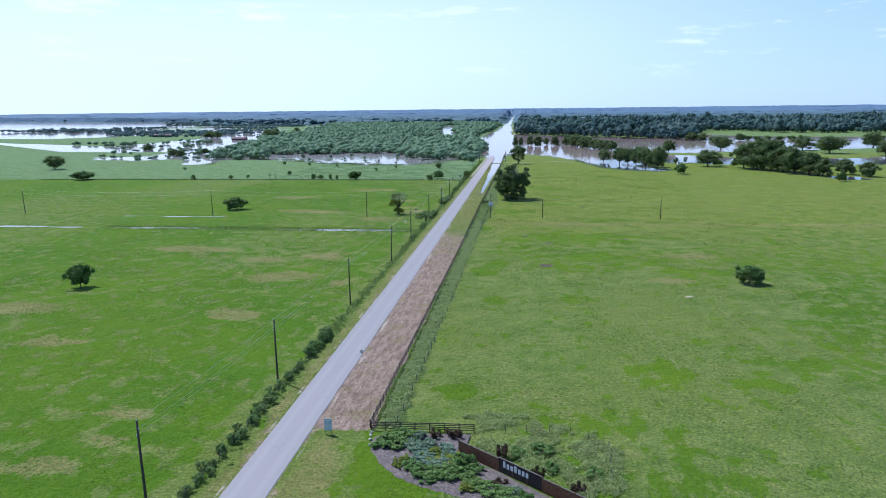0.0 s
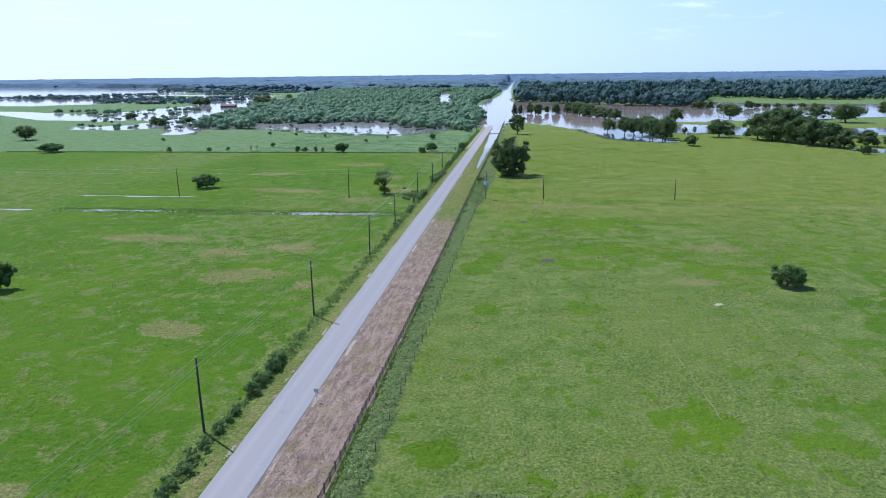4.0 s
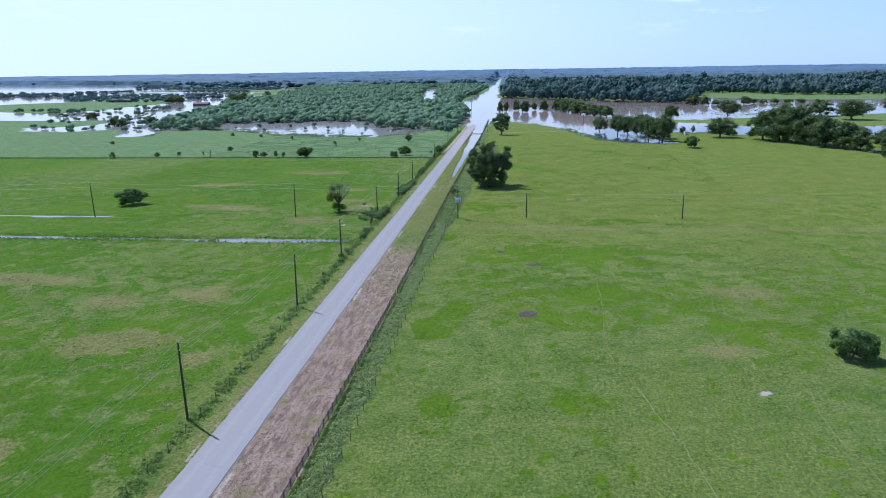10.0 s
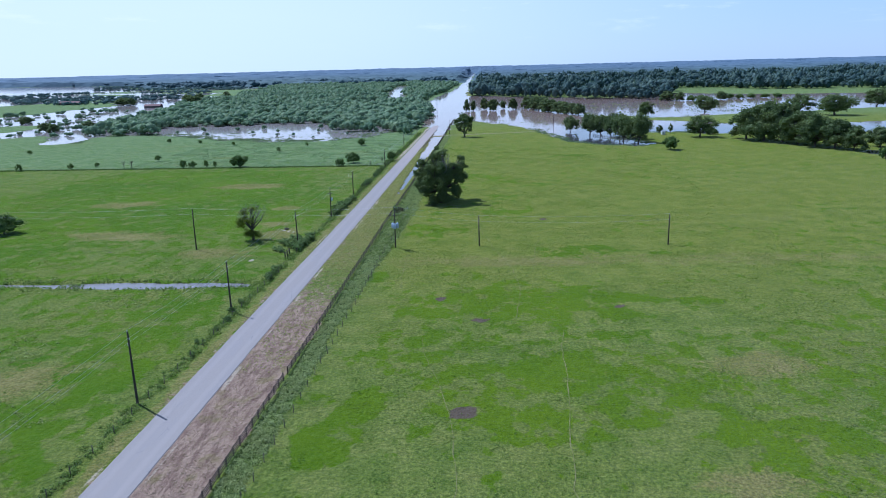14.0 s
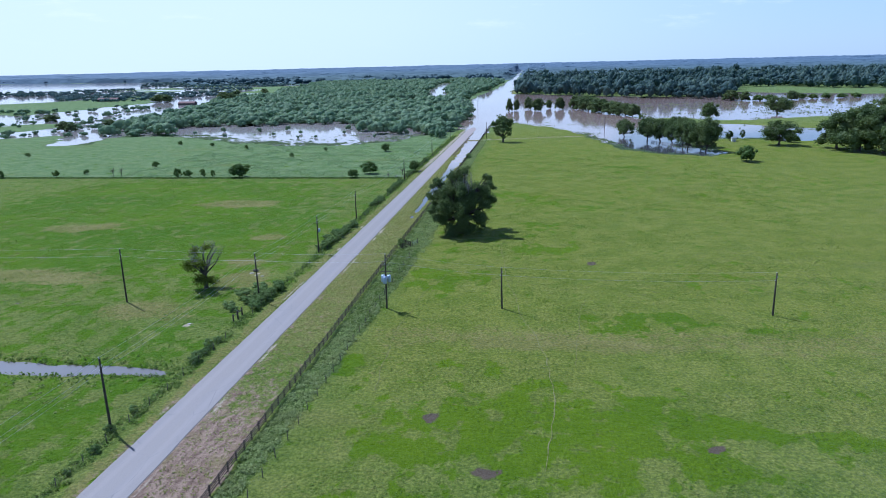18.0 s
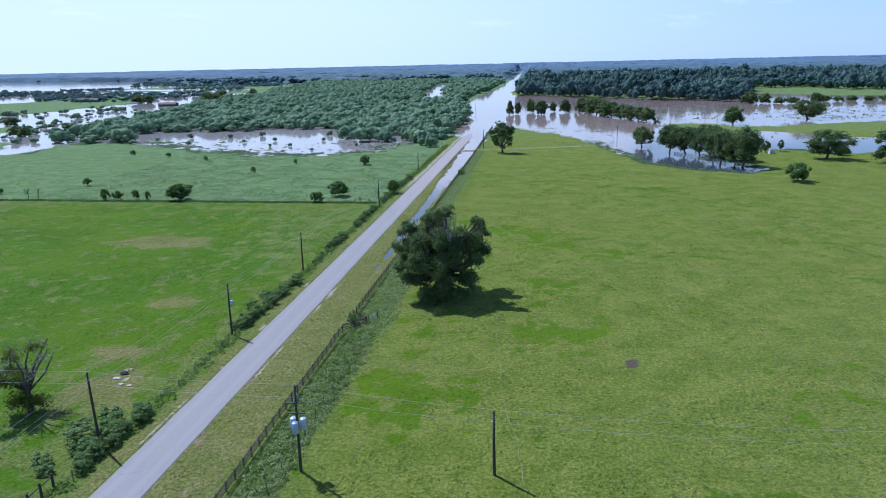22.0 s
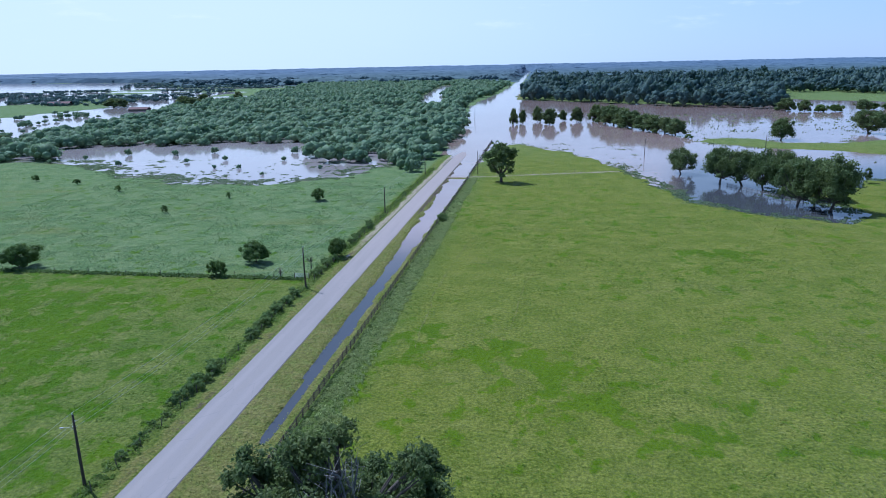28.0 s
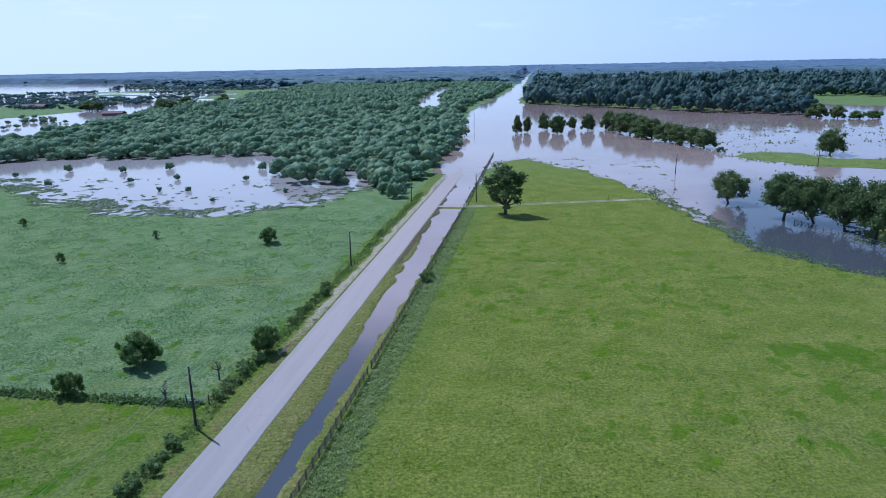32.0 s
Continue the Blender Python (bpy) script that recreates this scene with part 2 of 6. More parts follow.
def road_material():
    m, n, l, b = material("worn_asphalt")
    pos = n.new("ShaderNodeNewGeometry").outputs["Position"]
    grain = noise_node(n, l, pos, 9.0, 4, 0.7)
    blot = noise_node(n, l, pos, 0.35, 5, 0.6, (1.0, 0.15, 1.0))
    sep = n.new("ShaderNodeSeparateXYZ")
    l.new(pos, sep.inputs[0])
    off = calc(n, l, "ABSOLUTE", calc(n, l, "SUBTRACT", calc(n, l, "ABSOLUTE", sep.outputs[0]), 1.55))
    track = grey(n, l, off, 0.75, 0.15)
    c = ramp(n, l, grain, (0.25, (0.184, 0.165, 0.154)), (0.75, (0.268, 0.241, 0.224)))
    c = mix(n, l, grey(n, l, blot, 0.4, 0.7), c, mix(n, l, 0.35, c, (0.21, 0.20, 0.21)))
    c = mix(n, l, calc(n, l, "MULTIPLY", track, 0.25), c, (0.295, 0.268, 0.25))
    silt = calc(n, l, "ADD", grey(n, l, sep.outputs[1], 330.0, 620.0), calc(n, l, "SUBTRACT", blot, 0.55))
    c = mix(n, l, calc(n, l, "MULTIPLY", grey(n, l, silt, 0.1, 0.9), 0.65), c, (0.33, 0.27, 0.24))
    vor = n.new("ShaderNodeTexVoronoi")
    vor.feature = "DISTANCE_TO_EDGE"
    vor.inputs["Scale"].default_value = 0.22
    warp = n.new("ShaderNodeMapping")
    warp.inputs["Scale"].default_value = (1.6, 0.6, 1)
    l.new(pos, warp.inputs[0])
    l.new(warp.outputs[0], vor.inputs["Vector"])
    crack = grey(n, l, vor.outputs["Distance"], 0.012, 0.0)
    c = mix(n, l, calc(n, l, "MULTIPLY", calc(n, l, "MULTIPLY", crack, grey(n, l, blot, 0.5, 0.6)), 0.55), c, (0.12, 0.115, 0.115))
    l.new(c, b.inputs["Base Color"])
    b.inputs["Roughness"].default_value = 0.75
    bump(n, l, b, grain, 0.25, 0.02)
    return m


def water_material():
    m, n, l, b = material("flood_water")
    pos = n.new("ShaderNodeNewGeometry").outputs["Position"]
    silt = noise_node(n, l, pos, 0.012, 4, 0.6)
    sep = n.new("ShaderNodeSeparateXYZ")
    l.new(pos, sep.inputs[0])
    deep = calc(n, l, "SUBTRACT", sep.outputs[1], calc(n, l, "MULTIPLY", grey(n, l, sep.outputs[0], 60.0, 120.0), 165.0))
    settled = grey(n, l, calc(n, l, "ADD", deep, calc(n, l, "MULTIPLY", silt, 60.0)), 560.0, 490.0)
    wave = noise_node(n, l, pos, 1.3, 3, 0.6, (1.0, 1.6, 1.0))
    swell = noise_node(n, l, pos, 0.05, 3)
    c = mix(n, l, grey(n, l, silt, 0.35, 0.65), (0.26, 0.19, 0.165), (0.315, 0.245, 0.222))
    c = mix(n, l, calc(n, l, "MULTIPLY", settled, 0.94), c, (0.050, 0.062, 0.072))
    # bright sky reflection left of the road, painted into the base colour
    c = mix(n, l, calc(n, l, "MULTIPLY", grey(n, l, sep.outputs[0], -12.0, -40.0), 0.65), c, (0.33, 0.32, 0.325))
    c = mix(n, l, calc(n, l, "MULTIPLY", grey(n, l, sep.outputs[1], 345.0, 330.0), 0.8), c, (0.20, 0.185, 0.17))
    l.new(c, b.inputs["Base Color"])
    b.inputs["Roughness"].default_value = 0.07
    b.inputs["IOR"].default_value = 1.33
    bump(n, l, b, calc(n, l, "MULTIPLY", wave, grey(n, l, swell, 0.3, 0.7)), 0.25, 0.03)
    return m


GRASS = ground_material()
ROAD = road_material()
WATER = water_material()
LEAF_OAK = leaf_material("oak_leaves", (0.044, 0.080, 0.030), (0.240, 0.300, 0.130))
LEAF_BUSH = leaf_material("bush_leaves", (0.055, 0.110, 0.030), (0.190, 0.280, 0.090))
LEAF_WOOD = leaf_material("thicket_leaves", (0.145, 0.250, 0.145), (0.370, 0.495, 0.290))
# the distant forest's blue haze is mixed into its leaf colours
LEAF_FOREST_HAZE = leaf_material("hazy_forest_leaves", (0.034, 0.080, 0.090), (0.210, 0.305, 0.285))
LEAF_YELLOW = leaf_material("yellowish_leaves", (0.10, 0.15, 0.018), (0.27, 0.30, 0.05))
LEAF_WEED = leaf_material("weed_leaves", (0.27, 0.34, 0.12), (0.56, 0.62, 0.28))
BARK = plain_material("bark", (0.05, 0.042, 0.034), (0.14, 0.12, 0.10), 5.0, 0.95, (3, 3, 0.6))
DEADWOOD = plain_material("dead_grey_wood", (0.15, 0.145, 0.14), (0.32, 0.305, 0.29), 5.0, 0.9)
POLE_WOOD = plain_material("treated_pole", (0.035, 0.03, 0.024), (0.085, 0.07, 0.055), 4.0, 0.9, (4, 4, 0.4))
FENCE_WOOD = plain_material("dark_fence_boards", (0.03, 0.022, 0.018), (0.085, 0.06, 0.05), 6.0, 0.85)
POST_WOOD = plain_material("weathered_post", (0.07, 0.06, 0.05), (0.16, 0.14, 0.12), 6.0, 0.9)
FENCE_WIRE = plain_material("dull_fence_wire", (0.10, 0.09, 0.08), (0.2, 0.18, 0.16), 8.0, 0.7, None, 0.3, 0.0)
STEEL = plain_material("galvanised_steel", (0.35, 0.37, 0.40), (0.55, 0.57, 0.6), 8.0, 0.45, None, 0.8, 0.05)
WIRE = plain_material("aluminium_wire", (0.42, 0.44, 0.45), (0.6, 0.62, 0.63), 4.0, 0.45, None, 0.7, 0.0)

# ---- building helpers ----
def mesh_from(name, verts, faces, mat, smooth=False, attrs=None):
    """A mesh from arrays of verts (n, 3) and faces (k, 3 or 4)."""
    verts, faces = np.asarray(verts, np.float32), np.asarray(faces, np.int32)
    me = bpy.data.meshes.new(name)
    k = faces.shape[1]
    me.vertices.add(len(verts))
    me.vertices.foreach_set("co", verts.ravel())
    me.loops.add(faces.size)
    me.loops.foreach_set("vertex_index", faces.ravel())
    me.polygons.add(len(faces))
    me.polygons.foreach_set("loop_start", np.arange(0, faces.size, k, dtype=np.int32))
    me.polygons.foreach_set("use_smooth", np.full(len(faces), smooth))
    me.update(calc_edges=True)
    me.materials.append(mat)
    for key, values in (attrs or {}).items():
        me.attributes.new(key, "FLOAT", "POINT").data.foreach_set("value", np.asarray(values, np.float32))
    return me


def child(name, mesh, parent, label=""):
    ob = new(name, mesh)
    ob.parent = parent
    return tagged(ob, label)


def thing(name, at, label, category, group="", kind=""):
    ob = new(name)
    ob.location = at
    ob.empty_display_size = 0.3
    return tagged(ob, label, category, group, kind)


def merged(pieces):
    """One pair of arrays from several (verts, faces)."""
    vs, fs, n = [], [], 0
    for v, f in pieces:
        v, f = np.asarray(v, float), np.asarray(f, int)
        vs.append(v)
        fs.append(f + n)
        n += len(v)
    return np.concatenate(vs), np.concatenate(fs)


def box(x0, x1, y0, y1, z0, z1):
    v = [(x, y, z) for z in (z0, z1) for y in (y0, y1) for x in (x0, x1)]
    return np.array(v), np.array([(0, 2, 3, 1), (4, 5, 7, 6), (0, 1, 5, 4), (2, 6, 7, 3), (0, 4, 6, 2), (1, 3, 7, 5)])


def tube(points, radii, sides=7):
    """A tapered tube of quads along points, closed at its end by a narrow ring."""
    p = np.asarray(points, float)
    d = np.gradient(p, axis=0)
    d /= np.linalg.norm(d, axis=1)[:, None] + 1e-9
    ref = np.where(np.abs(d[:, 2:3]) > 0.9, [[1.0, 0, 0]], [[0, 0, 1.0]])
    u = np.cross(d, ref)
    u /= np.linalg.norm(u, axis=1)[:, None] + 1e-9
    w = np.cross(d, u)
    a = np.linspace(0, 2 * np.pi, sides, endpoint=False)
    ring = np.cos(a)[None, :, None] * u[:, None] + np.sin(a)[None, :, None] * w[:, None]
    v = (p[:, None] + ring * np.asarray(radii, float)[:, None, None]).reshape(-1, 3)
    v = np.concatenate([v, p[-1:]])
    f = []
    for i in range(len(p) - 1):
        for j in range(sides):
            k = (j + 1) % sides
            f.append((i * sides + j, i * sides + k, (i + 1) * sides + k, (i + 1) * sides + j))
    last = (len(p) - 1) * sides
    for j in range(0, sides - 1, 2):
        f.append((last + j, last + j + 1, last + (j + 2) % sides, len(v) - 1))
    return v, np.array(f)


def smooth(v, lo, hi):
    t = np.clip((np.asarray(v, float) - lo) / (hi - lo), 0, 1)
    return t * t * (3 - 2 * t)


def value_noise(x, y, size, seed):
    """Smooth noise between -1 and 1 with cells of that size, for arrays."""
    def hashed(i, j):
        h = np.sin(i * 127.1 + j * 311.7 + seed * 74.7) * 43758.5453
        return (h - np.floor(h)) * 2 - 1
    u, v = np.asarray(x, float) / size, np.asarray(y, float) / size
    i, j = np.floor(u), np.floor(v)
    a, b = smooth(u - i, 0, 1), smooth(v - j, 0, 1)
    return (hashed(i, j) * (1 - a) + hashed(i + 1, j) * a) * (1 - b) + (hashed(i, j + 1) * (1 - a) + hashed(i + 1, j + 1) * a) * b


def inside(poly, x, y):
    """Metres inside (+) or outside (-) of a polygon, for arrays."""
    p = np.array(poly, float)
    q = np.roll(p, -1, 0)
    hit, far = np.zeros(np.shape(x), bool), np.full(np.shape(x), 1e9)
    for (ax, ay), (bx, by) in zip(p, q):
        cross = ((ay > y) != (by > y)) & (x < (bx - ax) * (y - ay) / (by - ay + 1e-12) + ax)
        hit ^= cross
        t = np.clip(((x - ax) * (bx - ax) + (y - ay) * (by - ay)) / ((bx - ax) ** 2 + (by - ay) ** 2 + 1e-9), 0, 1)
        far = np.minimum(far, np.hypot(x - ax - t * (bx - ax), y - ay - t * (by - ay)))
    return np.where(hit, far, -far)


# ---- plan: metres, x across the road, y along it ----
WATER_Z = -0.30


def bend(y):
    """The far road's middle, which leaves the near line a little."""
    return -0.0148 * np.maximum(np.asarray(y, float) - 700, 0)


FLOOD_LEFT = [(-22, 700), (-18, 652), (-30, 638), (-44, 603), (-79, 586), (-119, 588), (-150, 605), (-176, 623), (-216, 644), (-250, 654), (-266, 648),
              (-256, 606), (-290, 596), (-332, 664), (-365, 644), (-425, 655), (-460, 720), (-480, 800), (-560, 890), (-553, 985), (-553, 1081), (-546, 1177), (-609, 1290), (-692, 1310), (-500, 1500), (-300, 1300), (-60, 1150), (-30, 950)]
TONGUE = [(-480, 740), (-445, 780), (-425, 792), (-392, 752), (-400, 715), (-450, 700)]
FLOOD_RIGHT = [(-5, 700), (5, 640), (13, 640), (15, 724), (30, 737), (55, 706), (72, 668), (80, 640), (84, 622), (86, 596), (91, 568), (99, 551), (112, 545), (125, 538),
               (134, 529), (143, 528), (150, 545), (148, 562), (136, 580), (150, 606), (170, 611), (184, 604), (200, 590), (222, 600), (262, 590), (330, 590), (420, 640),
               (560, 720), (640, 900), (540, 1080), (430, 1100), (399, 1128), (335, 1182), (300, 1190), (253, 1090), (207, 1100), (145, 1140), (95, 1180), (15, 1250), (-40, 1250), (-30, 900)]
BAR_RIGHT = [(137, 752), (157, 726), (187, 710), (204, 706), (240, 672), (272, 664), (330, 668), (420, 700), (520, 800), (420, 815), (330, 780), (270, 770), (215, 742), (187, 742), (171, 768), (150, 766)]
LAKE_FAR = [(-3600, 3700), (-2654, 3250), (-1450, 2750), (-950, 2050), (-980, 1900), (-1420, 1760), (-2600, 2150), (-3600, 2700)]
LAKE_NEAR = [(-1750, 1800), (-1096, 1640), (-988, 1678), (-766, 1452), (-761, 1310), (-800, 1240), (-867, 1180), (-1250, 1250)]
CREEK = [(-900, 1060), (-571, 918), (-548, 975), (-545, 1070), (-480, 1000), (-440, 860), (-455, 775), (-560, 800), (-800, 980)]
CREEK_FAR = [(-560, 1180), (-500, 1300), (-560, 1500), (-680, 1600), (-760, 1560), (-640, 1400), (-600, 1250)]
MUD_POND = [(240, 494), (250, 503), (264, 500), (266, 480), (250, 470), (241, 478)]
SLOUGH = [(-95, 1080), (-70, 1090), (-120, 1420), (-165, 1900), (-195, 1900), (-150, 1400)]


def ground_height(x, y):
    x, y = np.asarray(x, float), np.asarray(y, float)
    rough = 0.6 * value_noise(x, y, 2.3, 1) + 0.3 * value_noise(x, y, 7.3, 2) + 0.3 * value_noise(x, y, 19.0, 3)
    wet = np.full(x.shape, -1e9)
    for poly in (FLOOD_LEFT, FLOOD_RIGHT, LAKE_FAR, LAKE_NEAR, CREEK, CREEK_FAR, SLOUGH, MUD_POND):
        wet = np.maximum(wet, inside(poly, x, y))
    wet = np.minimum(wet, -np.maximum(inside(BAR_RIGHT, x, y), inside(TONGUE, x, y)))
    half = np.interp(y, [640, 800, 1180, 1450, 1850, 2600, 4900], [6, 20, 26, 17, 11, 9, 9])
    channel = np.where(y > 690, half - np.abs(x - bend(y) + np.interp(y, [700, 800, 1200, 1500], [0, 4, 10, 4])), -1e9)
    wet = np.maximum(wet, channel)
    spread = np.where(x < -15, 30.0, np.where((x > 75) & (y < 680), 20.0, 11.0))
    wet = wet - np.where((x < -15) & (y < 800), 6.0, np.where((x > 80) & (y < 620), 2.5, 0.0))
    z = -0.62 * smooth((wet + 4 * value_noise(x, y, 13.0, 5)) / spread, -0.55, 0.75)
    # half-drowned country far to the left
    patch = value_noise(x * 0.4, y, 110.0, 17) + 0.6 * value_noise(x * 0.5, y, 37.0, 18)
    z = np.minimum(z, -0.6 * smooth(patch, -0.05, 0.25) * smooth(x, -520, -640) * smooth(y, 1230, 1330) * smooth(y, 2350, 2250))
    # the roadside ditch fills towards the flood
    middle = np.interp(y, [440, 540, 612], [9.2, 8.9, 8.4]) + 0.25 * value_noise(0 * x, y, 21.0, 8)
    wide = np.interp(y, [340, 400, 425, 470, 520, 570, 612], [0.3, 0.5, 0.9, 1.7, 2.5, 3.3, 3.8])
    wide = wide * (1 + 0.1 * value_noise(0 * x, y, 6.0, 14) + 0.28 * value_noise(x, y, 3.4, 15))
    ditch = smooth(1.25 - np.abs(x - middle) / (wide + 0.001), 0, 0.5) * smooth(y + 22 * value_noise(x, y, 5.0, 16), 372, 425) * smooth(y, 720, 680)
    bridge = smooth(np.abs(y - 614.5 - 0.14 * np.maximum(x - 12, 0)), 1.6, 3.4)
    z = np.minimum(z, -0.62 * ditch * bridge)
    z = np.where((y < 690) & (np.abs(x) < 5) & (y > 560), np.minimum(z, -0.25 * smooth(y, 590, 680)), z)
    # the stock ponds beside the road
    for y0, x0, wide in ((272, -9, 2.0), (303.5, -60, 1.5)):
        reach = (x < x0) & (x > -230)
        fill = 1.3 - np.abs(y - y0 - 0.8 * value_noise(x, 0 * y, 17.0, 4)) / (wide * (0.75 + 0.5 * value_noise(x, 0 * y, 11.0, 6)) + 0.01)
        z = np.minimum(z, np.where(reach, -0.5 * smooth(fill, 0, 0.6) * smooth(x0 - x, 0, 3) * np.where(y0 > 300, np.maximum(smooth(x, -168, -158) * smooth(x, -104, -110), smooth(x, -74, -71) * smooth(x, -61, -64)), smooth(value_noise(x, 0 * y, 26, 9) + (x > -100) * 0.8, -0.3, 0.3)), 0))
    z = np.minimum(z, -0.45 * smooth(np.hypot(x + 5.2, (y - 488.5) * 0.6), 1.1, 0.4))
    return z + rough * np.where(z < -0.1, 0.15, 0.05) - 0.04


def steps(*runs):
    """Grid lines from runs of (start, end, step)."""
    return np.unique(np.round(np.concatenate([np.arange(a, b, s) for a, b, s in runs]), 3))


gx = steps((-4900, -1500, 170), (-1500, -500, 22), (-500, -140, 6), (-140, -24, 2.2), (-24, 24, 0.75), (24, 150, 2.0), (150, 420, 5), (420, 1200, 40), (1200, 4901, 185))
gy = steps((-400, 60, 20), (60, 120, 1.0), (120, 700, 1.6), (700, 1250, 5), (1250, 2400, 20), (2400, 4901, 100))
GX, GY = np.meshgrid(gx, gy)
X, Y = GX.ravel(), GY.ravel()
Z = ground_height(X, Y)
edge = 0.7 * value_noise(X, Y, 6.0, 11) + 0.5 * value_noise(X, Y, 2.2, 12)
away = np.abs(X)
mulch = smooth(X + 0.5 * edge, 2.5, 3.4) * smooth(X + edge, 13.0, 11.8) * (smooth(Y, 94, 98) * smooth(Y, 285, 225) * 0.95 + 0.33 * smooth(Y, 225, 285) * smooth(Y, 360, 300))
mulch = np.maximum(mulch, 0.5 * smooth(np.abs(X) + edge, 4.6, 3.2) * smooth(Y, 420, 300))
dry = 0.62 * smooth(X + edge, -6.4, -4.8) * smooth(X, -3.0, -3.6) + 0.5 * smooth(np.abs(Y - 291 - 3 * edge - 0.02 * X), 9, 2) * smooth(X, 14, 24)
dry = np.maximum(dry, 0.6 * smooth(X + edge, 1.8, 3.0) * smooth(X + edge, 13, 11) * smooth(Y, 250, 300))
dry = np.maximum(dry, 0.26 * smooth(value_noise(X, Y, 34.0, 21) + 0.4 * value_noise(X, Y, 9.0, 22), 0.25, 0.7) * smooth(Y, 460, 440))
dry = np.maximum(dry, 0.62 * smooth(np.hypot((X - 7) / 4.5, (Y - 78) / 18) + 0.3 * edge, 1.2, 0.6))
for cx, cy, rx, ry in ((-39, 191, 13, 9), (-89, 229, 24, 8), (-35, 154, 11, 6), (-31, 98, 7, 4), (-94, 154, 12, 7), (-68, 130, 10, 5), (-32, 80, 8, 4), (-28, 89, 6, 3), (-33, 221, 14, 8), (-31, 194, 10, 6),
                       (-18, 185, 4, 5), (-51, 214, 10, 8), (-18, 322, 9, 10), (-24, 336, 9, 6), (-29, 361, 8, 5), (-30, 300, 16, 7), (-70, 320, 26, 8), (92, 230, 14, 7), (79, 196, 9, 5), (55, 290, 34, 5), (-60, 410, 22, 9), (-95, 370, 20, 8)):
    dry = np.maximum(dry, 0.72 * smooth(np.hypot((X - cx) / rx, (Y - cy) / ry) + 0.35 * edge, 1.25, 0.3))
lush = -0.27 + 0.10 * smooth(X, 14, 20) * smooth(Y, 250, 215) + 0.46 * smooth(value_noise(X, Y, 46.0, 31) + 0.5 * value_noise(X, Y, 13.0, 32), -0.1, 0.5)
lush = np.maximum(lush, 0.75 * smooth(np.hypot((X - 52) / 34, (Y - 259) / 13) + 0.25 * edge, 1.15, 0.6) - 0.25)
lush = np.maximum(lush, (0.17 + 0.35 * smooth(value_noise(X, Y, 60.0, 33), -0.6, 0.3)) * smooth(X, -9, -14) * smooth(Y, 468, 466) - 0.1)
lush = np.maximum(lush, 0.9 * smooth(np.hypot((X - 27.5) / 4, (Y - 214) / 6) + 0.3 * edge, 1.1, 0.7) - 0.2)
lush = np.maximum(lush, 0.8 * smooth(X + 2 * edge, 6, 15) * smooth(X, 30, 24) * smooth(Y, 97, 95) - 0.25)
lush = np.where((Y > 467) & (X < -10), -0.75, lush)
lush = np.where((X + 0.5 * edge > -7) & (X + 0.5 * edge < 13.2) & (Y > 97), -1.0, lush)
olive = smooth(Y, 215, 320) * smooth(X, 16, 24) * smooth(Y, 800, 700)
lush = np.maximum(lush, 0.26 * smooth(value_noise(X, Y, 30.0, 35) + 0.6 * value_noise(X, Y, 9.0, 36), 0.1, 0.7) * smooth(X, 17, 22) * smooth(Y, 250, 300) - 0.04)
for cx, cy, rx, ry in ((28, 325, 9, 16), (24, 436, 5, 12), (52, 352, 12, 9), (70, 300, 16, 10), (60, 226, 14, 8), (88, 207, 16, 6), (62, 125, 9, 7), (113, 169, 10, 6), (65, 264, 18, 6), (24, 203, 5, 9), (24, 113, 5, 5), (80, 121, 9, 4), (22, 203, 4, 5), (34, 238, 5, 4), (29, 171, 5, 6),
                       (51, 174, 5, 5), (20, 279, 3, 5), (67, 268, 10, 5), (88, 261, 12, 5), (33, 254, 5, 3), (52, 413, 10, 8), (37, 328, 6, 8), (56, 343, 3, 3), (46, 344, 4, 2), (39, 339, 2, 3), (24, 333, 4, 4), (67, 405, 8, 5), (51, 379, 7, 7), (49, 424, 9, 7), (28, 350, 5, 3), (40, 430, 9, 9), (90, 497, 12, 6)):
    lush = np.maximum(lush, 0.75 * smooth(np.hypot((X - cx) / rx, (Y - cy) / ry) + 0.3 * edge, 1.15, 0.5) - 0.2)
lush = lush - 0.16 * olive - 0.6 * smooth(Y, 600, 690)
coarse = np.maximum(smooth(Y, 466.5, 468) * smooth(X, -8, -12), 0.6 * smooth(Y, 640, 720))
pale = 0.62 * smooth(X + edge, -6.6, -5.4) * smooth(X, -3.0, -3.6) * smooth(Y, 440, 520)
pale = np.maximum(pale, 0.66 * smooth(np.abs(away - 3.6) + 0.6 * edge, 0.9, 0.1) * smooth(Y, 420, 380) * smooth(value_noise(X, Y, 5.0, 41), -0.2, 0.5))
for cx, cy, r in ((79.6, 179.2, 1.3), (-19, 329, 1.1), (-17, 326, 0.8), (-17.5, 293, 1.0)):
    pale = np.maximum(pale, 1.1 * smooth(np.hypot(X - cx, Y - cy), r, r * 0.5))
mud = np.zeros(len(X))
for cx, cy, r in ((42.8, 212.1, 1.7), (36, 262, 1.4), (44.5, 213.5, 0.9), (73.5, 258, 1.0), (45.0, 249.0, 1.2), (64, 340, 1.0)):
    mud = np.maximum(mud, 1.3 * smooth(np.hypot(X - cx, (Y - cy) * 1.2) + 0.2 * edge, r * 1.7, r * 0.7))
mud = np.maximum(mud, 0.8 * smooth(Z, WATER_Z + 0.05, WATER_Z - 0.02))
mud = np.maximum(mud, 0.5 * smooth(X, -3.0, -3.6) * smooth(X + edge, -5.2, -4.2) * smooth(Y, 300, 420))
mud = np.maximum(mud, 0.95 * smooth(np.abs(X - 4.2 - 0.3 * edge), 1.2, 0.3) * smooth(Y, 510, 560))
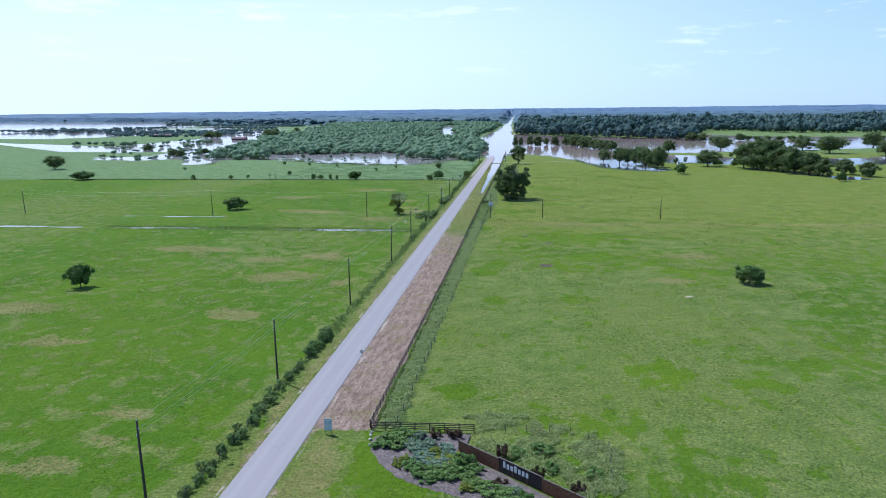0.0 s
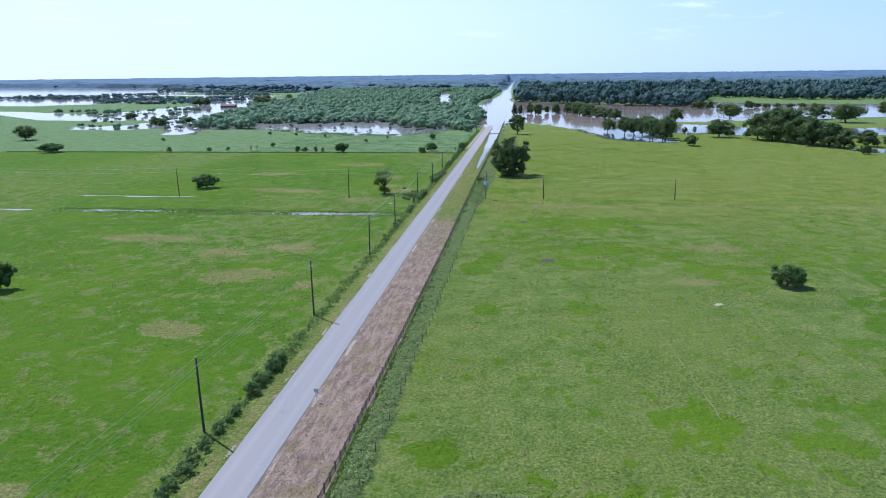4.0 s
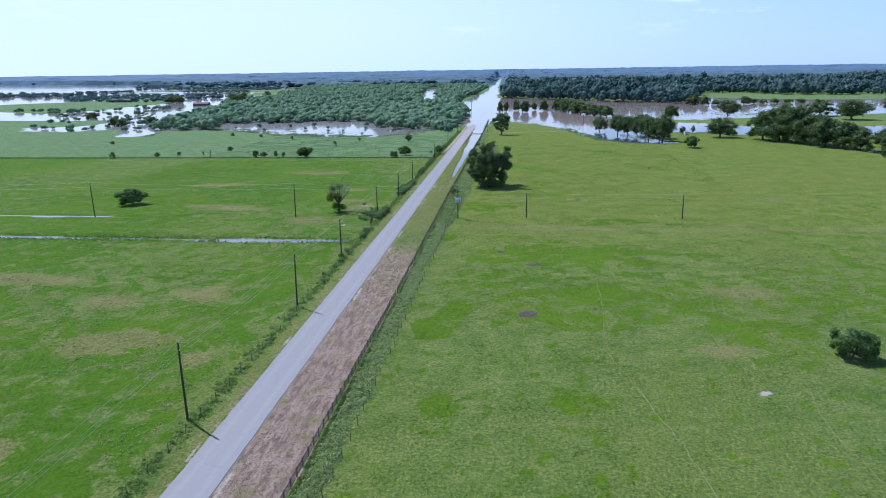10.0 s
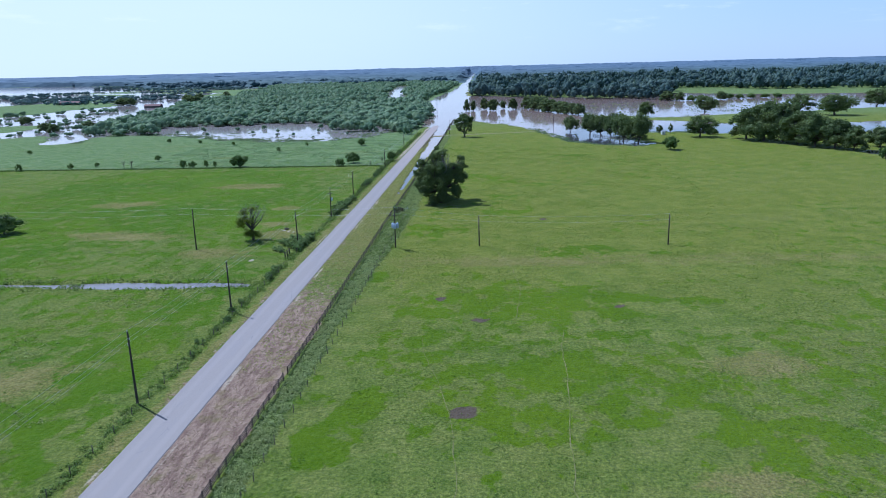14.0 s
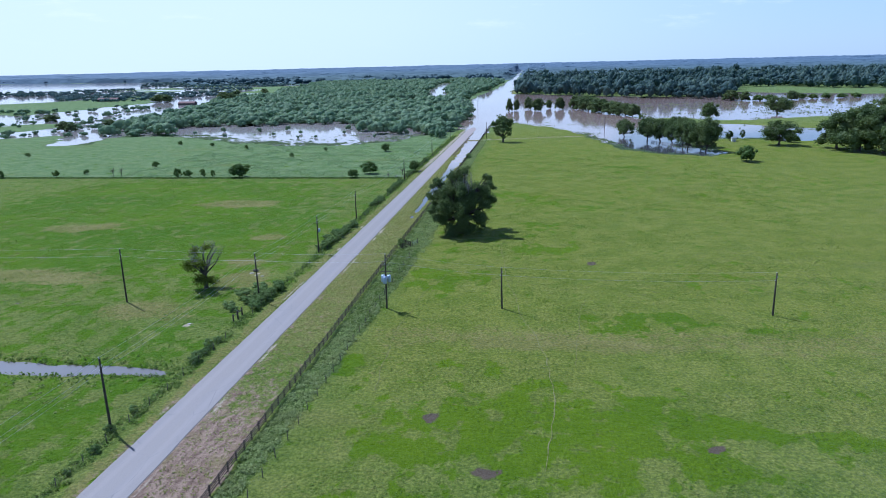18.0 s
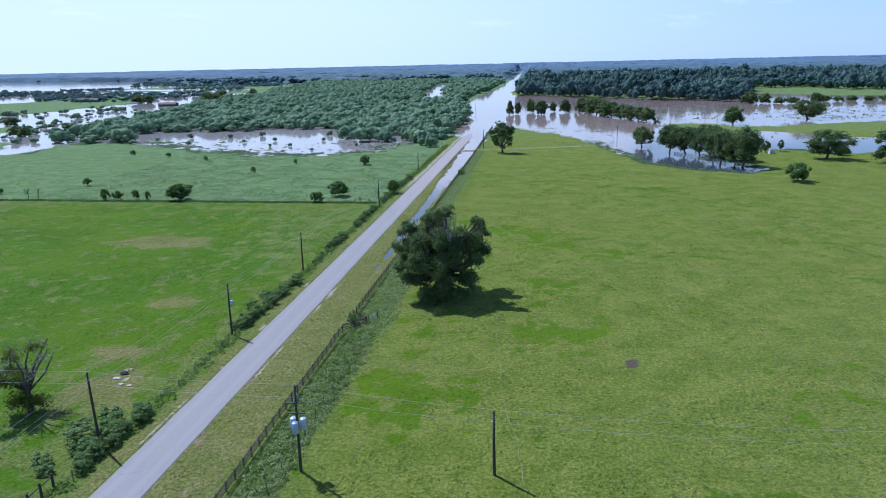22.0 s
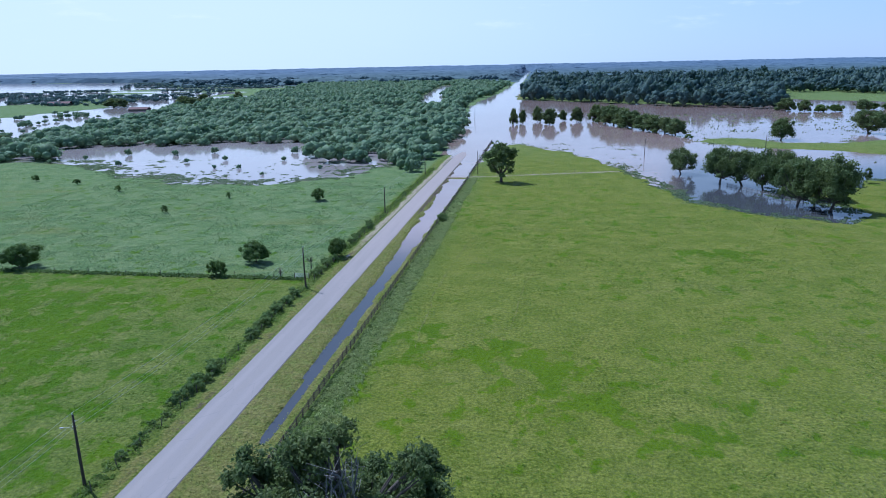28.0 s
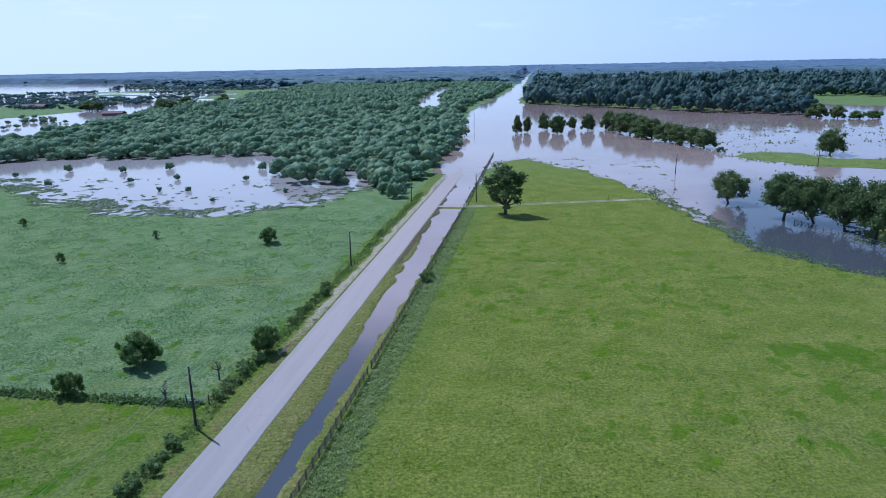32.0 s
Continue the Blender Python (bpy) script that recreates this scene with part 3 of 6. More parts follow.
mud = np.maximum(mud, 0.4 * smooth(np.abs(X - 3.7 - 0.3 * edge), 0.9, 0.2) * smooth(Y, 110, 200))
# rank growth beside the fences, where the ground colour carries the weeds' shade
rank = smooth(X + edge, 12.7, 13.6) * smooth(X + 1.6 * edge, np.interp(Y, [97, 250, 300, 360, 420, 611], [18.2, 17.6, 19.0, 22.0, 18.0, 17.2]), np.interp(Y, [97, 250, 300, 360, 420, 611], [16.2, 15.4, 16.5, 18.5, 16.0, 15.4])) * smooth(Y, 96, 98) * smooth(Y, 614, 610)
rank = np.maximum(rank, 0.4 * smooth(np.abs(X + 7.6 + edge), 2.0, 0.8) * smooth(Y, 640, 620))
nx = len(gx)
I = (np.arange(len(gy) - 1)[:, None] * nx + np.arange(nx - 1)[None]).ravel()
ground = new("ground", mesh_from("ground", np.c_[X, Y, Z], np.c_[I, I + 1, I + nx + 1, I + nx], GRASS, True, {"mulch": mulch, "dry": dry, "lush": lush, "pale": pale, "mud": mud, "coarse": coarse, "olive": olive, "rank": rank}))
tagged(ground, "flat green pasture with dry, lush and flooded stretches", "ground", kind="structure")

wx, wy = steps((-4900, 4901, 350)), steps((-400, 4901, 350))
WX, WY = np.meshgrid(wx, wy)
I = (np.arange(len(wy) - 1)[:, None] * len(wx) + np.arange(len(wx) - 1)[None]).ravel()
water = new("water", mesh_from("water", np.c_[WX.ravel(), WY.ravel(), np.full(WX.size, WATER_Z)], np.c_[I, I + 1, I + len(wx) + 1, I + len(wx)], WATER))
tagged(water, "still brown flood water over the low fields and road", "flood water", kind="structure")


def road_mesh():
    ys = steps((-300, 60, 6), (60, 700, 0.8), (700, 1500, 10))
    xs = np.array([-3.25, -3.05, -2.2, -1.1, 0, 1.1, 2.2, 3.05, 3.25])
    x = xs[None] + 0 * ys[:, None]
    wob = 0.04 * value_noise(ys, 0 * ys, 2.7, 51) + 0.04 * value_noise(ys, 0 * ys, 9.0, 52)
    wob2 = 0.05 * value_noise(ys, 0 * ys, 2.9, 53) + 0.04 * value_noise(ys, 0 * ys, 8.0, 54)
    x[:, :2] += wob[:, None]
    x[:, -2:] += wob2[:, None]
    x += bend(ys)[:, None]
    z = (0.1 - 0.045 * (xs / 3) ** 2)[None] - 0.42 * smooth(ys, 600, 720)[:, None] + 0 * x
    z[:, [0, -1]] -= 0.16
    v = np.stack([x, np.repeat(ys[:, None], len(xs), 1), z], -1).reshape(-1, 3)
    k = len(xs)
    i = (np.arange(len(ys) - 1)[:, None] * k + np.arange(k - 1)[None]).ravel()
    return mesh_from("road", v, np.c_[i, i + 1, i + k + 1, i + k], ROAD)


tagged(new("road", road_mesh()), "straight pale grey worn asphalt country road", "road", kind="structure")

# ---- trees ----
def sphere_points(n, r):
    d = r.normal(size=(n, 3))
    return d / np.linalg.norm(d, axis=1)[:, None]


def leaf_quads(centres, outward, size, r, ruffle=0.75):
    """Small folded leaf sprays, one a centre, each a bent quad that mostly faces outward."""
    n = len(centres)
    nrm = outward + ruffle * r.normal(size=(n, 3))
    nrm /= np.linalg.norm(nrm, axis=1)[:, None]
    u = np.cross(nrm, r.normal(size=(n, 3)))
    u /= np.linalg.norm(u, axis=1)[:, None]
    w = np.cross(nrm, u)
    s = size * r.uniform(0.55, 1.25, (n, 1))
    a, b = u * s, w * s * r.uniform(0.45, 0.8, (n, 1))
    lift = nrm * s * 0.25
    v = np.stack([centres - a, centres - b - lift, centres + a * 0.9, centres + b - lift], 1).reshape(-1, 3)
    return v, np.arange(4 * n).reshape(-1, 4)


def core_ball(c, rad, r, rings=4, sides=7):
    """An uneven closed lump, the shaded inside of a leaf mass."""
    th, ph = np.linspace(0.15, np.pi - 0.15, rings), np.linspace(0, 2 * np.pi, sides, endpoint=False)
    d = np.stack([np.sin(th)[:, None] * np.cos(ph), np.sin(th)[:, None] * np.sin(ph), np.cos(th)[:, None] + 0 * ph], -1).reshape(-1, 3)
    v = np.asarray(c) + d * np.asarray(rad) * r.uniform(0.78, 1.12, (len(d), 1))
    f = [(i * sides + j, i * sides + (j + 1) % sides, (i + 1) * sides + (j + 1) % sides, (i + 1) * sides + j) for i in range(rings - 1) for j in range(sides)]
    return v, np.array(f)


def crown_arrays(lobes, leaves, size, r, core=0.7, clumps=9, spread=(0.72, 1.12), ruffle=0.75, rings=(4, 7)):
    """Leaf masses: each lobe (centre, radii) holds small clumps of leaf sprays with gaps between."""
    pieces = []
    share = np.array([np.prod(np.asarray(q) ** 0.67) for _, q in lobes])
    share = np.maximum((share / share.sum() * leaves).astype(int), 6)
    for (c, q), n in zip(lobes, share):
        c, q = np.asarray(c, float), np.asarray(q, float)
        if core:
            pieces.append(core_ball(c, q * core, r, *rings))
        k = max(3, int(clumps))
        hub = sphere_points(k, r)
        hub[:, 2] = np.where(hub[:, 2] < -0.55, -hub[:, 2], hub[:, 2])
        which = r.integers(0, k, n)
        d = hub[which] + 0.42 * r.normal(size=(n, 3))
        d /= np.linalg.norm(d, axis=1)[:, None]
        rad = r.uniform(*spread, (n, 1)) * (0.9 + 0.18 * r.normal(size=k)[which])[:, None]
        pieces.append(leaf_quads(c + d * rad * q, d, size, r, ruffle))
    return merged(pieces)


def make_lobes(h, w, r, count, low=0.25):
    """Leaf masses over an uneven dome from low * h up to the top."""
    out = []
    for i in range(count):
        up = 1 - 2 * (i + 0.5) / count
        a, ring = 2.4 * i + r.uniform(-0.5, 0.5), math.sqrt(1 - up * up) if up > 0 else r.uniform(0.72, 1.0)
        q = w * r.uniform(0.09, 0.2)
        reach = (w * 0.5 - q) * r.uniform(0.55, 1.3)
        qz = min(q * r.uniform(0.75, 1.0), h * (1 - low) * 0.4)
        mid, tall = h * (low + 1) / 2, h * (1 - low) / 2 - qz
        out.append(((math.cos(a) * ring * reach, math.sin(a) * ring * reach, mid + up * max(tall, 0) * r.uniform(0.8, 1.15)), (q, q, qz)))
    return out


def trunk_arrays(h, lobes, girth, r, start=0.22):
    """A leaning trunk that forks into a limb for each lobe."""
    lean = r.normal(size=2) * h * 0.02
    top = np.array([lean[0], lean[1], h * start])
    pieces = [tube([(0, 0, -0.5), (0, 0, 0.05 * h), top * (1, 1, 0.6), top], [girth * 1.6, girth * 1.15, girth, girth * 0.9], 9)]
    for c, q in lobes:
        c = np.array(c)
        mid = top * 0.45 + c * 0.55 + np.array([0, 0, -0.06 * h]) + r.normal(size=3) * 0.03 * h
        pieces.append(tube([top - (0, 0, 0.04 * h), mid, c + (0, 0, q[2] * 0.4)], [girth * 0.55, girth * 0.35, girth * 0.08], 6))
    return merged(pieces)


def tree_model(name, h, w, seed, lobes=9, leaves=1500, size=0.5, low=0.25, mat=None, label="", category="tree", girth=None, core=0.5, group="", start=0.22):
    r = np.random.default_rng(seed)
    parts = make_lobes(h, w, r, lobes, low)
    ob = thing(name, (0, 0, 0), label, category, group)
    child("trunk", mesh_from("trunk", *trunk_arrays(h, parts, girth or 0.022 * h + 0.05, r, start), BARK, True), ob)
    child("crown", mesh_from("crown", *crown_arrays(parts, leaves, size, r, core, 9, (0.55, 1.2), 0.9), mat), ob)
    return ob


def plant(model, x, y, height, base_height, width=None, base_width=None, turn=None, label="", group=""):
    s = height / base_height
    sw = width / base_width if width else s
    z = float(ground_height(np.array([x]), np.array([y]))[0])
    ob = copy_thing(model, pose(x, y, z, 0, 0, turn if turn is not None else (x * 37 + y * 91) % 360))
    lop = 0.18 * math.sin(x * 5.3 + y * 2.1)
    ob.scale = (sw * (1 + lop), sw * (1 - lop), s)
    return tagged(ob, label, group=group)


def drop_model(model):
    for o in (*model.children_recursive, model):
        bpy.data.objects.remove(o)


# the great oak beside the road
def great_oak():
    r = np.random.default_rng(41)
    h = 23.5
    lobes = [((-6.7, 0.5, 14.0), (2.0, 2.0, 1.7)), ((-7.4, -0.8, 10.6), (2.3, 2.3, 2.1)), ((-7.6, -1.0, 6.6), (2.2, 2.2, 2.1)), ((-4.2, -2.2, 12.4), (2.3, 2.3, 2.1)),
             ((-3.8, 2.6, 12.0), (2.6, 2.6, 2.4)), ((-1.6, 0.8, 16.2), (2.2, 2.2, 1.9)), ((0.8, 1.2, 17.2), (1.8, 1.8, 1.6)), ((0.0, -2.6, 13.0), (2.4, 2.3, 2.2)),
             ((-3.6, -4.4, 8.4), (2.5, 2.4, 2.3)), ((0.4, -4.6, 8.6), (2.6, 2.4, 2.5)), ((3.4, -3.0, 9.6), (2.4, 2.3, 2.3)), ((3.2, 3.0, 10.6), (2.6, 2.6, 2.6)),
             ((6.6, 0.2, 11.8), (2.1, 2.1, 2.2)), ((7.3, 0.2, 15.6), (1.3, 1.3, 1.3)), ((6.9, -1.2, 8.0), (2.1, 2.1, 2.0)), ((0.2, 4.8, 7.5), (3.2, 3.0, 3.2)),
             ((5.2, -3.0, 4.6), (2.2, 2.1, 2.0)), ((-5.6, -3.0, 4.0), (2.2, 2.2, 1.9)), ((0.8, -4.8, 4.4), (2.2, 2.1, 2.0)), ((-2.4, -3.8, 1.8), (2.4, 2.3, 1.8)), ((3.0, -3.2, 1.6), (2.4, 2.2, 1.6)), ((0.2, -4.4, 1.4), (2.0, 1.8, 1.4)),
             ((-4.6, 1.0, 3.4), (2.2, 2.2, 1.7)), ((4.6, 6.4, 9.6), (2.4, 2.4, 2.2)), ((7.2, 6.6, 12.4), (1.8, 1.8, 1.8)), ((1.4, 8.2, 8.8), (2.4, 2.4, 2.2)), ((-3.6, 6.2, 8.6), (2.4, 2.4, 2.3)), ((7.8, 7.6, 7.6), (1.9, 1.9, 1.8)), ((5.8, 1.6, 3.0), (1.8, 1.8, 1.7)), ((0.0, 0.6, 10.5), (3.0, 3.0, 3.2)), ((-0.6, -0.4, 5.4), (2.8, 2.8, 3.0))]
    ob = thing("oak_tree", (28.4, 369.8, 0.0), "great dark oak with grey dead branches among its leaves", "tree")
    sprays = []
    limbs = [tube([(0, 0, -0.5), (0.1, 0, 0.6), (0.2, 0.1, 3.0), (0.3, 0.2, 5.0)], [1.35, 1.0, 0.85, 0.8], 12)]
    for c, q in lobes:
        c = np.array(c)
        a = np.array([0.3, 0.2, 4.2 + 0.1 * c[2]])
        mid = a * 0.5 + c * 0.5 + r.normal(size=3) * 0.5
        limbs.append(tube([a, mid, c, c + (0, 0, q[2] * 0.6)], [0.5, 0.34, 0.16, 0.05], 7))
        for _ in range(4):
            e = c + sphere_points(1, r)[0] * np.array(q) * 0.95
            q2 = np.array(q) * r.uniform(0.34, 0.5)
            sprays.append((tuple(np.maximum(e, (-99, -99, q2[2] * 0.7))), tuple(q2)))
            limbs.append(tube([mid, (mid + e) / 2 + r.normal(size=3) * 0.3, e], [0.2, 0.12, 0.03], 5))
    child("trunk", mesh_from("trunk", *merged(limbs), BARK, True), ob)
    child("crown", mesh_from("crown", *crown_arrays([(c, tuple(0.85 * np.array(q))) for c, q in lobes] + sprays, 74000, 0.225, r, 0.3, 9, (0.42, 1.28), 1.0), LEAF_OAK), ob)
    for i in range(18):
        a = np.array([r.uniform(-1.0, 3.4), r.uniform(-2.5, 1.5), r.uniform(9, 13.5)])
        e = a + np.array([r.normal() * 1.6 + 0.4, r.normal() * 1.6, r.uniform(2.5, 6.0)])
        e[2] = min(e[2], 18.6)
        mid = (a + e) / 2 + r.normal(size=3) * 0.7
        dead = [tube([a, mid, e], [0.13, 0.08, 0.02], 5)]
        for _ in range(6):
            s = mid + (e - mid) * r.uniform(-0.3, 0.9)
            dead.append(tube([s, s + r.normal(size=3) * 0.5 + (0, 0, 0.4), s + r.normal(size=3) * 0.9 + (0, 0, 0.7)], [0.03, 0.02, 0.008], 4))
        child("dead_branch", mesh_from("dead_branch", *merged(dead), DEADWOOD, True), ob, "bare grey dead branch")
    ob.scale = (1.04, 1.04, 1.04)
    return ob


great_oak()

trunked = [tree_model("tree", 14, 15, 100 + i, 32, 6800, 0.36, 0.13, LEAF_OAK, "broad dark green oak", "tree") for i in range(3)]
broad = [tree_model("tree", 14, 15, 110 + i, 28, 5200, 0.4, 0.06, LEAF_OAK, "broad dark green oak", "tree") for i in range(4)]
slim = [tree_model("tree", 13, 10, 120 + i, 20, 2800, 0.44, 0.14, LEAF_OAK, "upright dark green tree", "tree") for i in range(3)]
full = [tree_model("tree", 13, 13, 180 + i, 34, 4600, 0.4, 0.02, LEAF_OAK, "dense dark green tree", "tree", None, 0.75) for i in range(3)]
small = [tree_model("small_tree", 6, 8.5, 140 + i, 30, 5000, 0.19, 0.03, LEAF_BUSH, "small round green pasture tree", "tree", 0.14, 0.78) for i in range(3)]
shrub = [tree_model("bush", 3, 4, 160 + i, 12, 1300, 0.14, 0.02, LEAF_BUSH, "low rounded green bush", "bush", 0.06, 0.72) for i in range(3)]

TREES = [
    # x, y, height, width, model, label
    (-92.5, 174.5, 7.0, 6.6, small[0], "small dark tree alone in the pasture"),
    (100, 194.5, 5.4, 8.2, small[1], "low spreading tree alone in the pasture"),
    (-112, 325, 6.6, 11.0, small[2], "spreading tree beside the long puddle"),
    (-382, 551, 12.9, 18, broad[0], "dark round tree in the far pasture"),
    (-294, 463, 6.7, 15, small[0], "wide low tree on the fence line"),
    (-208, 467, 4.1, 4.5, shrub[0], "young tree on the fence line"),
    (-180, 469, 3.6, 4.3, shrub[1], "young tree on the fence line"),
    (-171, 479, 2.6, 3.6, shrub[2], "small bush in the grey-green pasture"),
    (-117, 469, 4.6, 5.0, shrub[0], "bush on the fence line"),
    (-112, 469, 3.8, 4.0, shrub[1], "bush on the fence line"),
    (-105, 470, 4.2, 3.4, shrub[2], "bush on the fence line"),
    (-100, 470, 3.6, 3.4, shrub[0], "bush on the fence line"),
    (-87, 470, 6.4, 9.0, small[1], "round tree on the fence line"),
    (-33, 467.5, 4.0, 3.6, shrub[1], "bush pair on the fence line"),
    (-31, 467.5, 4.2, 3.6, shrub[2], "bush pair on the fence line"),
    (-27.2, 479.5, 5.8, 8.0, small[2], "round tree in the grey-green pasture"),
    (-7.4, 486.5, 5.2, 5.4, small[0], "bushy tree at the roadside"),
    (-38, 560.5, 4.8, 6.4, small[1], "small tree near the flood's edge"),
    (-86, 536, 3.0, 3.0, shrub[0], "small bush in the grey-green pasture"),
    (-186, 597, 3.2, 3.7, shrub[1], "small bush in the grey-green pasture"),
    (-75, 563, 2.6, 2.6, shrub[2], "small bush near the flood's edge"),
    (-130, 575, 2.8, 3.4, shrub[0], "small bush near the flood's edge"),
    (-160, 590, 2.6, 3.4, shrub[1], "small bush near the flood's edge"),
    (28, 603.5, 17.0, 13.5, slim[1], "tall dark oak beside the farm track"),
    (105.3, 628, 11.8, 13.5, trunked[0], "oak standing at the edge of the flood water"),
    (116, 603, 15.5, 15.4, trunked[1], "oak of a grove in flood water"),
    (123, 598, 15.0, 14.6, trunked[2], "oak of a grove in flood water"),
    (128, 588, 15.7, 13.6, trunked[0], "oak of a grove in flood water"),
    (132, 578, 17.0, 14.6, trunked[1], "oak of a grove in flood water"),
    (131, 560, 17.5, 16.4, trunked[2], "oak of a grove in flood water"),
    (139, 553, 18.0, 17.6, trunked[0], "oak of a grove in flood water"),
    (141, 572, 15.0, 13.4, trunked[1], "oak of a grove in flood water"),
    (188, 760, 13.9, 19, broad[3], "broad oak on the grassy bar"),
    (252, 795, 16.2, 22, broad[0], "broad oak beside the flood water"),
    (149, 515, 7.5, 10.5, small[0], "bright green bushy tree in the pasture"),
    (183.5, 577, 14.0, 20, broad[1], "broad oak at the flood's edge"),
    (207, 560, 20.0, 22, full[0], "oak of a dense dark grove"),
    (214, 550, 24.0, 24, full[1], "tall oak of a dense dark grove"),
    (221, 540, 23.5, 23, full[2], "tall oak of a dense dark grove"),
    (226, 530, 20.0, 21, full[0], "oak of a dense dark grove"),
    (230, 518, 18.5, 20, full[1], "oak of a dense dark grove"),
    (236, 508, 16.0, 18, full[2], "oak of a dense dark grove"),
    (242, 500, 13.5, 16, full[0], "oak at the end of a dense dark grove"),
    (262, 512, 11.0, 14, full[1], "oak beside a small muddy pond"),
    (270, 496, 10.0, 13, full[2], "oak beside a small muddy pond"),
    (240, 466, 6.0, 6.0, small[1], "small tree beside a muddy pond"),
    (196, 590, 4.5, 7.0, small[2], "low bush at the flood's edge"),
    (332, 777, 16.2, 26, broad[1], "broad oak beside the flood water"),
    (340, 728, 18.0, 30, broad[2], "broad oak beside the flood water"),
    (428, 829, 17.8, 27, broad[3], "broad oak beside the flood water"),
    (375, 690, 16.0, 24, broad[0], "broad oak beside the flood water"),
    (20, 876, 13.3, 9, full[2], "tree standing in flood water"),
    (27, 884, 12.0, 8, full[0], "tree standing in flood water"),
    (39, 900, 13.4, 11, full[1], "tree standing in flood water"),
    (49, 875, 12.8, 12, full[2], "tree standing in flood water"),
    (60, 908, 10.0, 7.6, full[0], "tree standing in flood water"),
    (71, 894, 12.7, 10, full[1], "tree standing in flood water"),
    (87, 904, 14.0, 14.3, full[2], "tree of a flooded row"),
    (93, 880, 15.0, 16.9, full[0], "tree of a flooded row"),
    (98, 864, 15.5, 19.5, full[1], "tree of a flooded row"),
    (104, 850, 14.5, 18.2, full[2], "tree of a flooded row"),
    (109, 838, 14.0, 18.2, full[0], "tree of a flooded row"),
    (115, 824, 12.0, 16.9, full[1], "tree of a flooded row"),
    (120, 812, 12.0, 15.6, full[2], "tree of a flooded row"),
    (126, 799, 12.0, 14.3, full[0], "tree of a flooded row"),
    (131, 788, 11.5, 13.0, full[1], "tree of a flooded row"),
    (135.5, 768, 3.7, 6.5, shrub[0], "bush at the end of a flooded row"),
    (266, 999, 12.2, 18, full[2], "tree standing in flood water"),
    (280, 991, 11.5, 14, full[0], "tree standing in flood water"),
    (292, 985, 7.2, 13, small[1], "low tree standing in flood water"),
    (304, 984, 7.2, 13, small[2], "low tree standing in flood water"),
    (330, 992, 11.0, 14, full[0], "tree standing in flood water"),
    (346, 1008, 6.5, 12, small[0], "low tree standing in flood water"),
    (358, 1008, 6.0, 11, small[1], "low tree standing in flood water"),
    (374, 1014, 6.5, 12, small[2], "low tree standing in flood water"),
    (392, 1016, 5.5, 13, small[0], "low tree standing in flood water"),
    (408, 1018, 6.0, 13, small[1], "low tree standing in flood water"),
    (-544, 1185, 13.0, 24, full[0], "dark tree of a far clump beside the flood"),
    (-530, 1182, 12.0, 20, full[1], "dark tree of a far clump beside the flood"),
    (-420, 1150, 16.0, 24, full[2], "tall dark tree above the far thicket"),
    (-407, 1146, 15.0, 22, full[0], "tall dark tree above the far thicket"),
    (-440, 1240, 15.0, 22, full[1], "tall dark tree above the far thicket"),
    (-432, 1335, 14.0, 24, full[2], "tall dark tree above the far thicket"),
    (-360, 716, 9.0, 14, full[0], "dark tree standing in shallow flood water"),
    (-350, 712, 7.5, 12, full[1], "dark tree standing in shallow flood water"),
    (-449, 815, 8.0, 16, full[2], "dark tree at the rim of the far pasture"),
    (-340, 752, 7.0, 14, full[0], "dark tree standing in shallow flood water"),
    (-255, 543, 2.8, 4.0, shrub[2], "small bush in the grey-green pasture"),
    (-146, 499, 3.6, 4.4, shrub[1], "small bush in the grey-green pasture"),
    (163, 600, 6.0, 5.0, slim[2], "small tree behind the white hut"),
    (172, 606, 6.0, 4.0, slim[0], "small tree behind the white hut"),
]
SIZES = {**{m: (14, 15) for m in trunked}, **{m: (14, 15) for m in broad}, **{m: (13, 10) for m in slim}, **{m: (13, 13) for m in full}, **{m: (6, 8.5) for m in small}, **{m: (3, 4) for m in shrub}}
for x, y, h, w, model, label in TREES:
    bh, bw = SIZES[model]
    plant(model, x, y, h, bh, w, bw, None, label, "oaks in the flood" if "flood" in label and h > 9 else "")


# ---- woods: what nobody could count ----
def dome_model(h, w, seed, lobes, leaves, size, rings=(4, 7)):
    """A broad bush: one rounded crown with smaller masses swelling out of it."""
    r = np.random.default_rng(seed)
    parts = [((0, 0, 0.46 * h), (0.36 * w, 0.36 * w, 0.42 * h))]
    for i in range(lobes):
        a, up, q = 2.4 * i + r.uniform(-0.6, 0.6), r.uniform(0.12, 0.85), w * r.uniform(0.12, 0.22)
        reach = 0.36 * w * math.sqrt(1 - (up - 0.3) ** 2) * r.uniform(0.7, 1.1)
        parts.append(((math.cos(a) * reach, math.sin(a) * reach, 0.2 * h + up * h * 0.62), (q, q, q * r.uniform(0.75, 0.95))))
    return crown_arrays(parts, leaves, size, r, 0.9, 6, (0.8, 1.08), 0.5, rings)


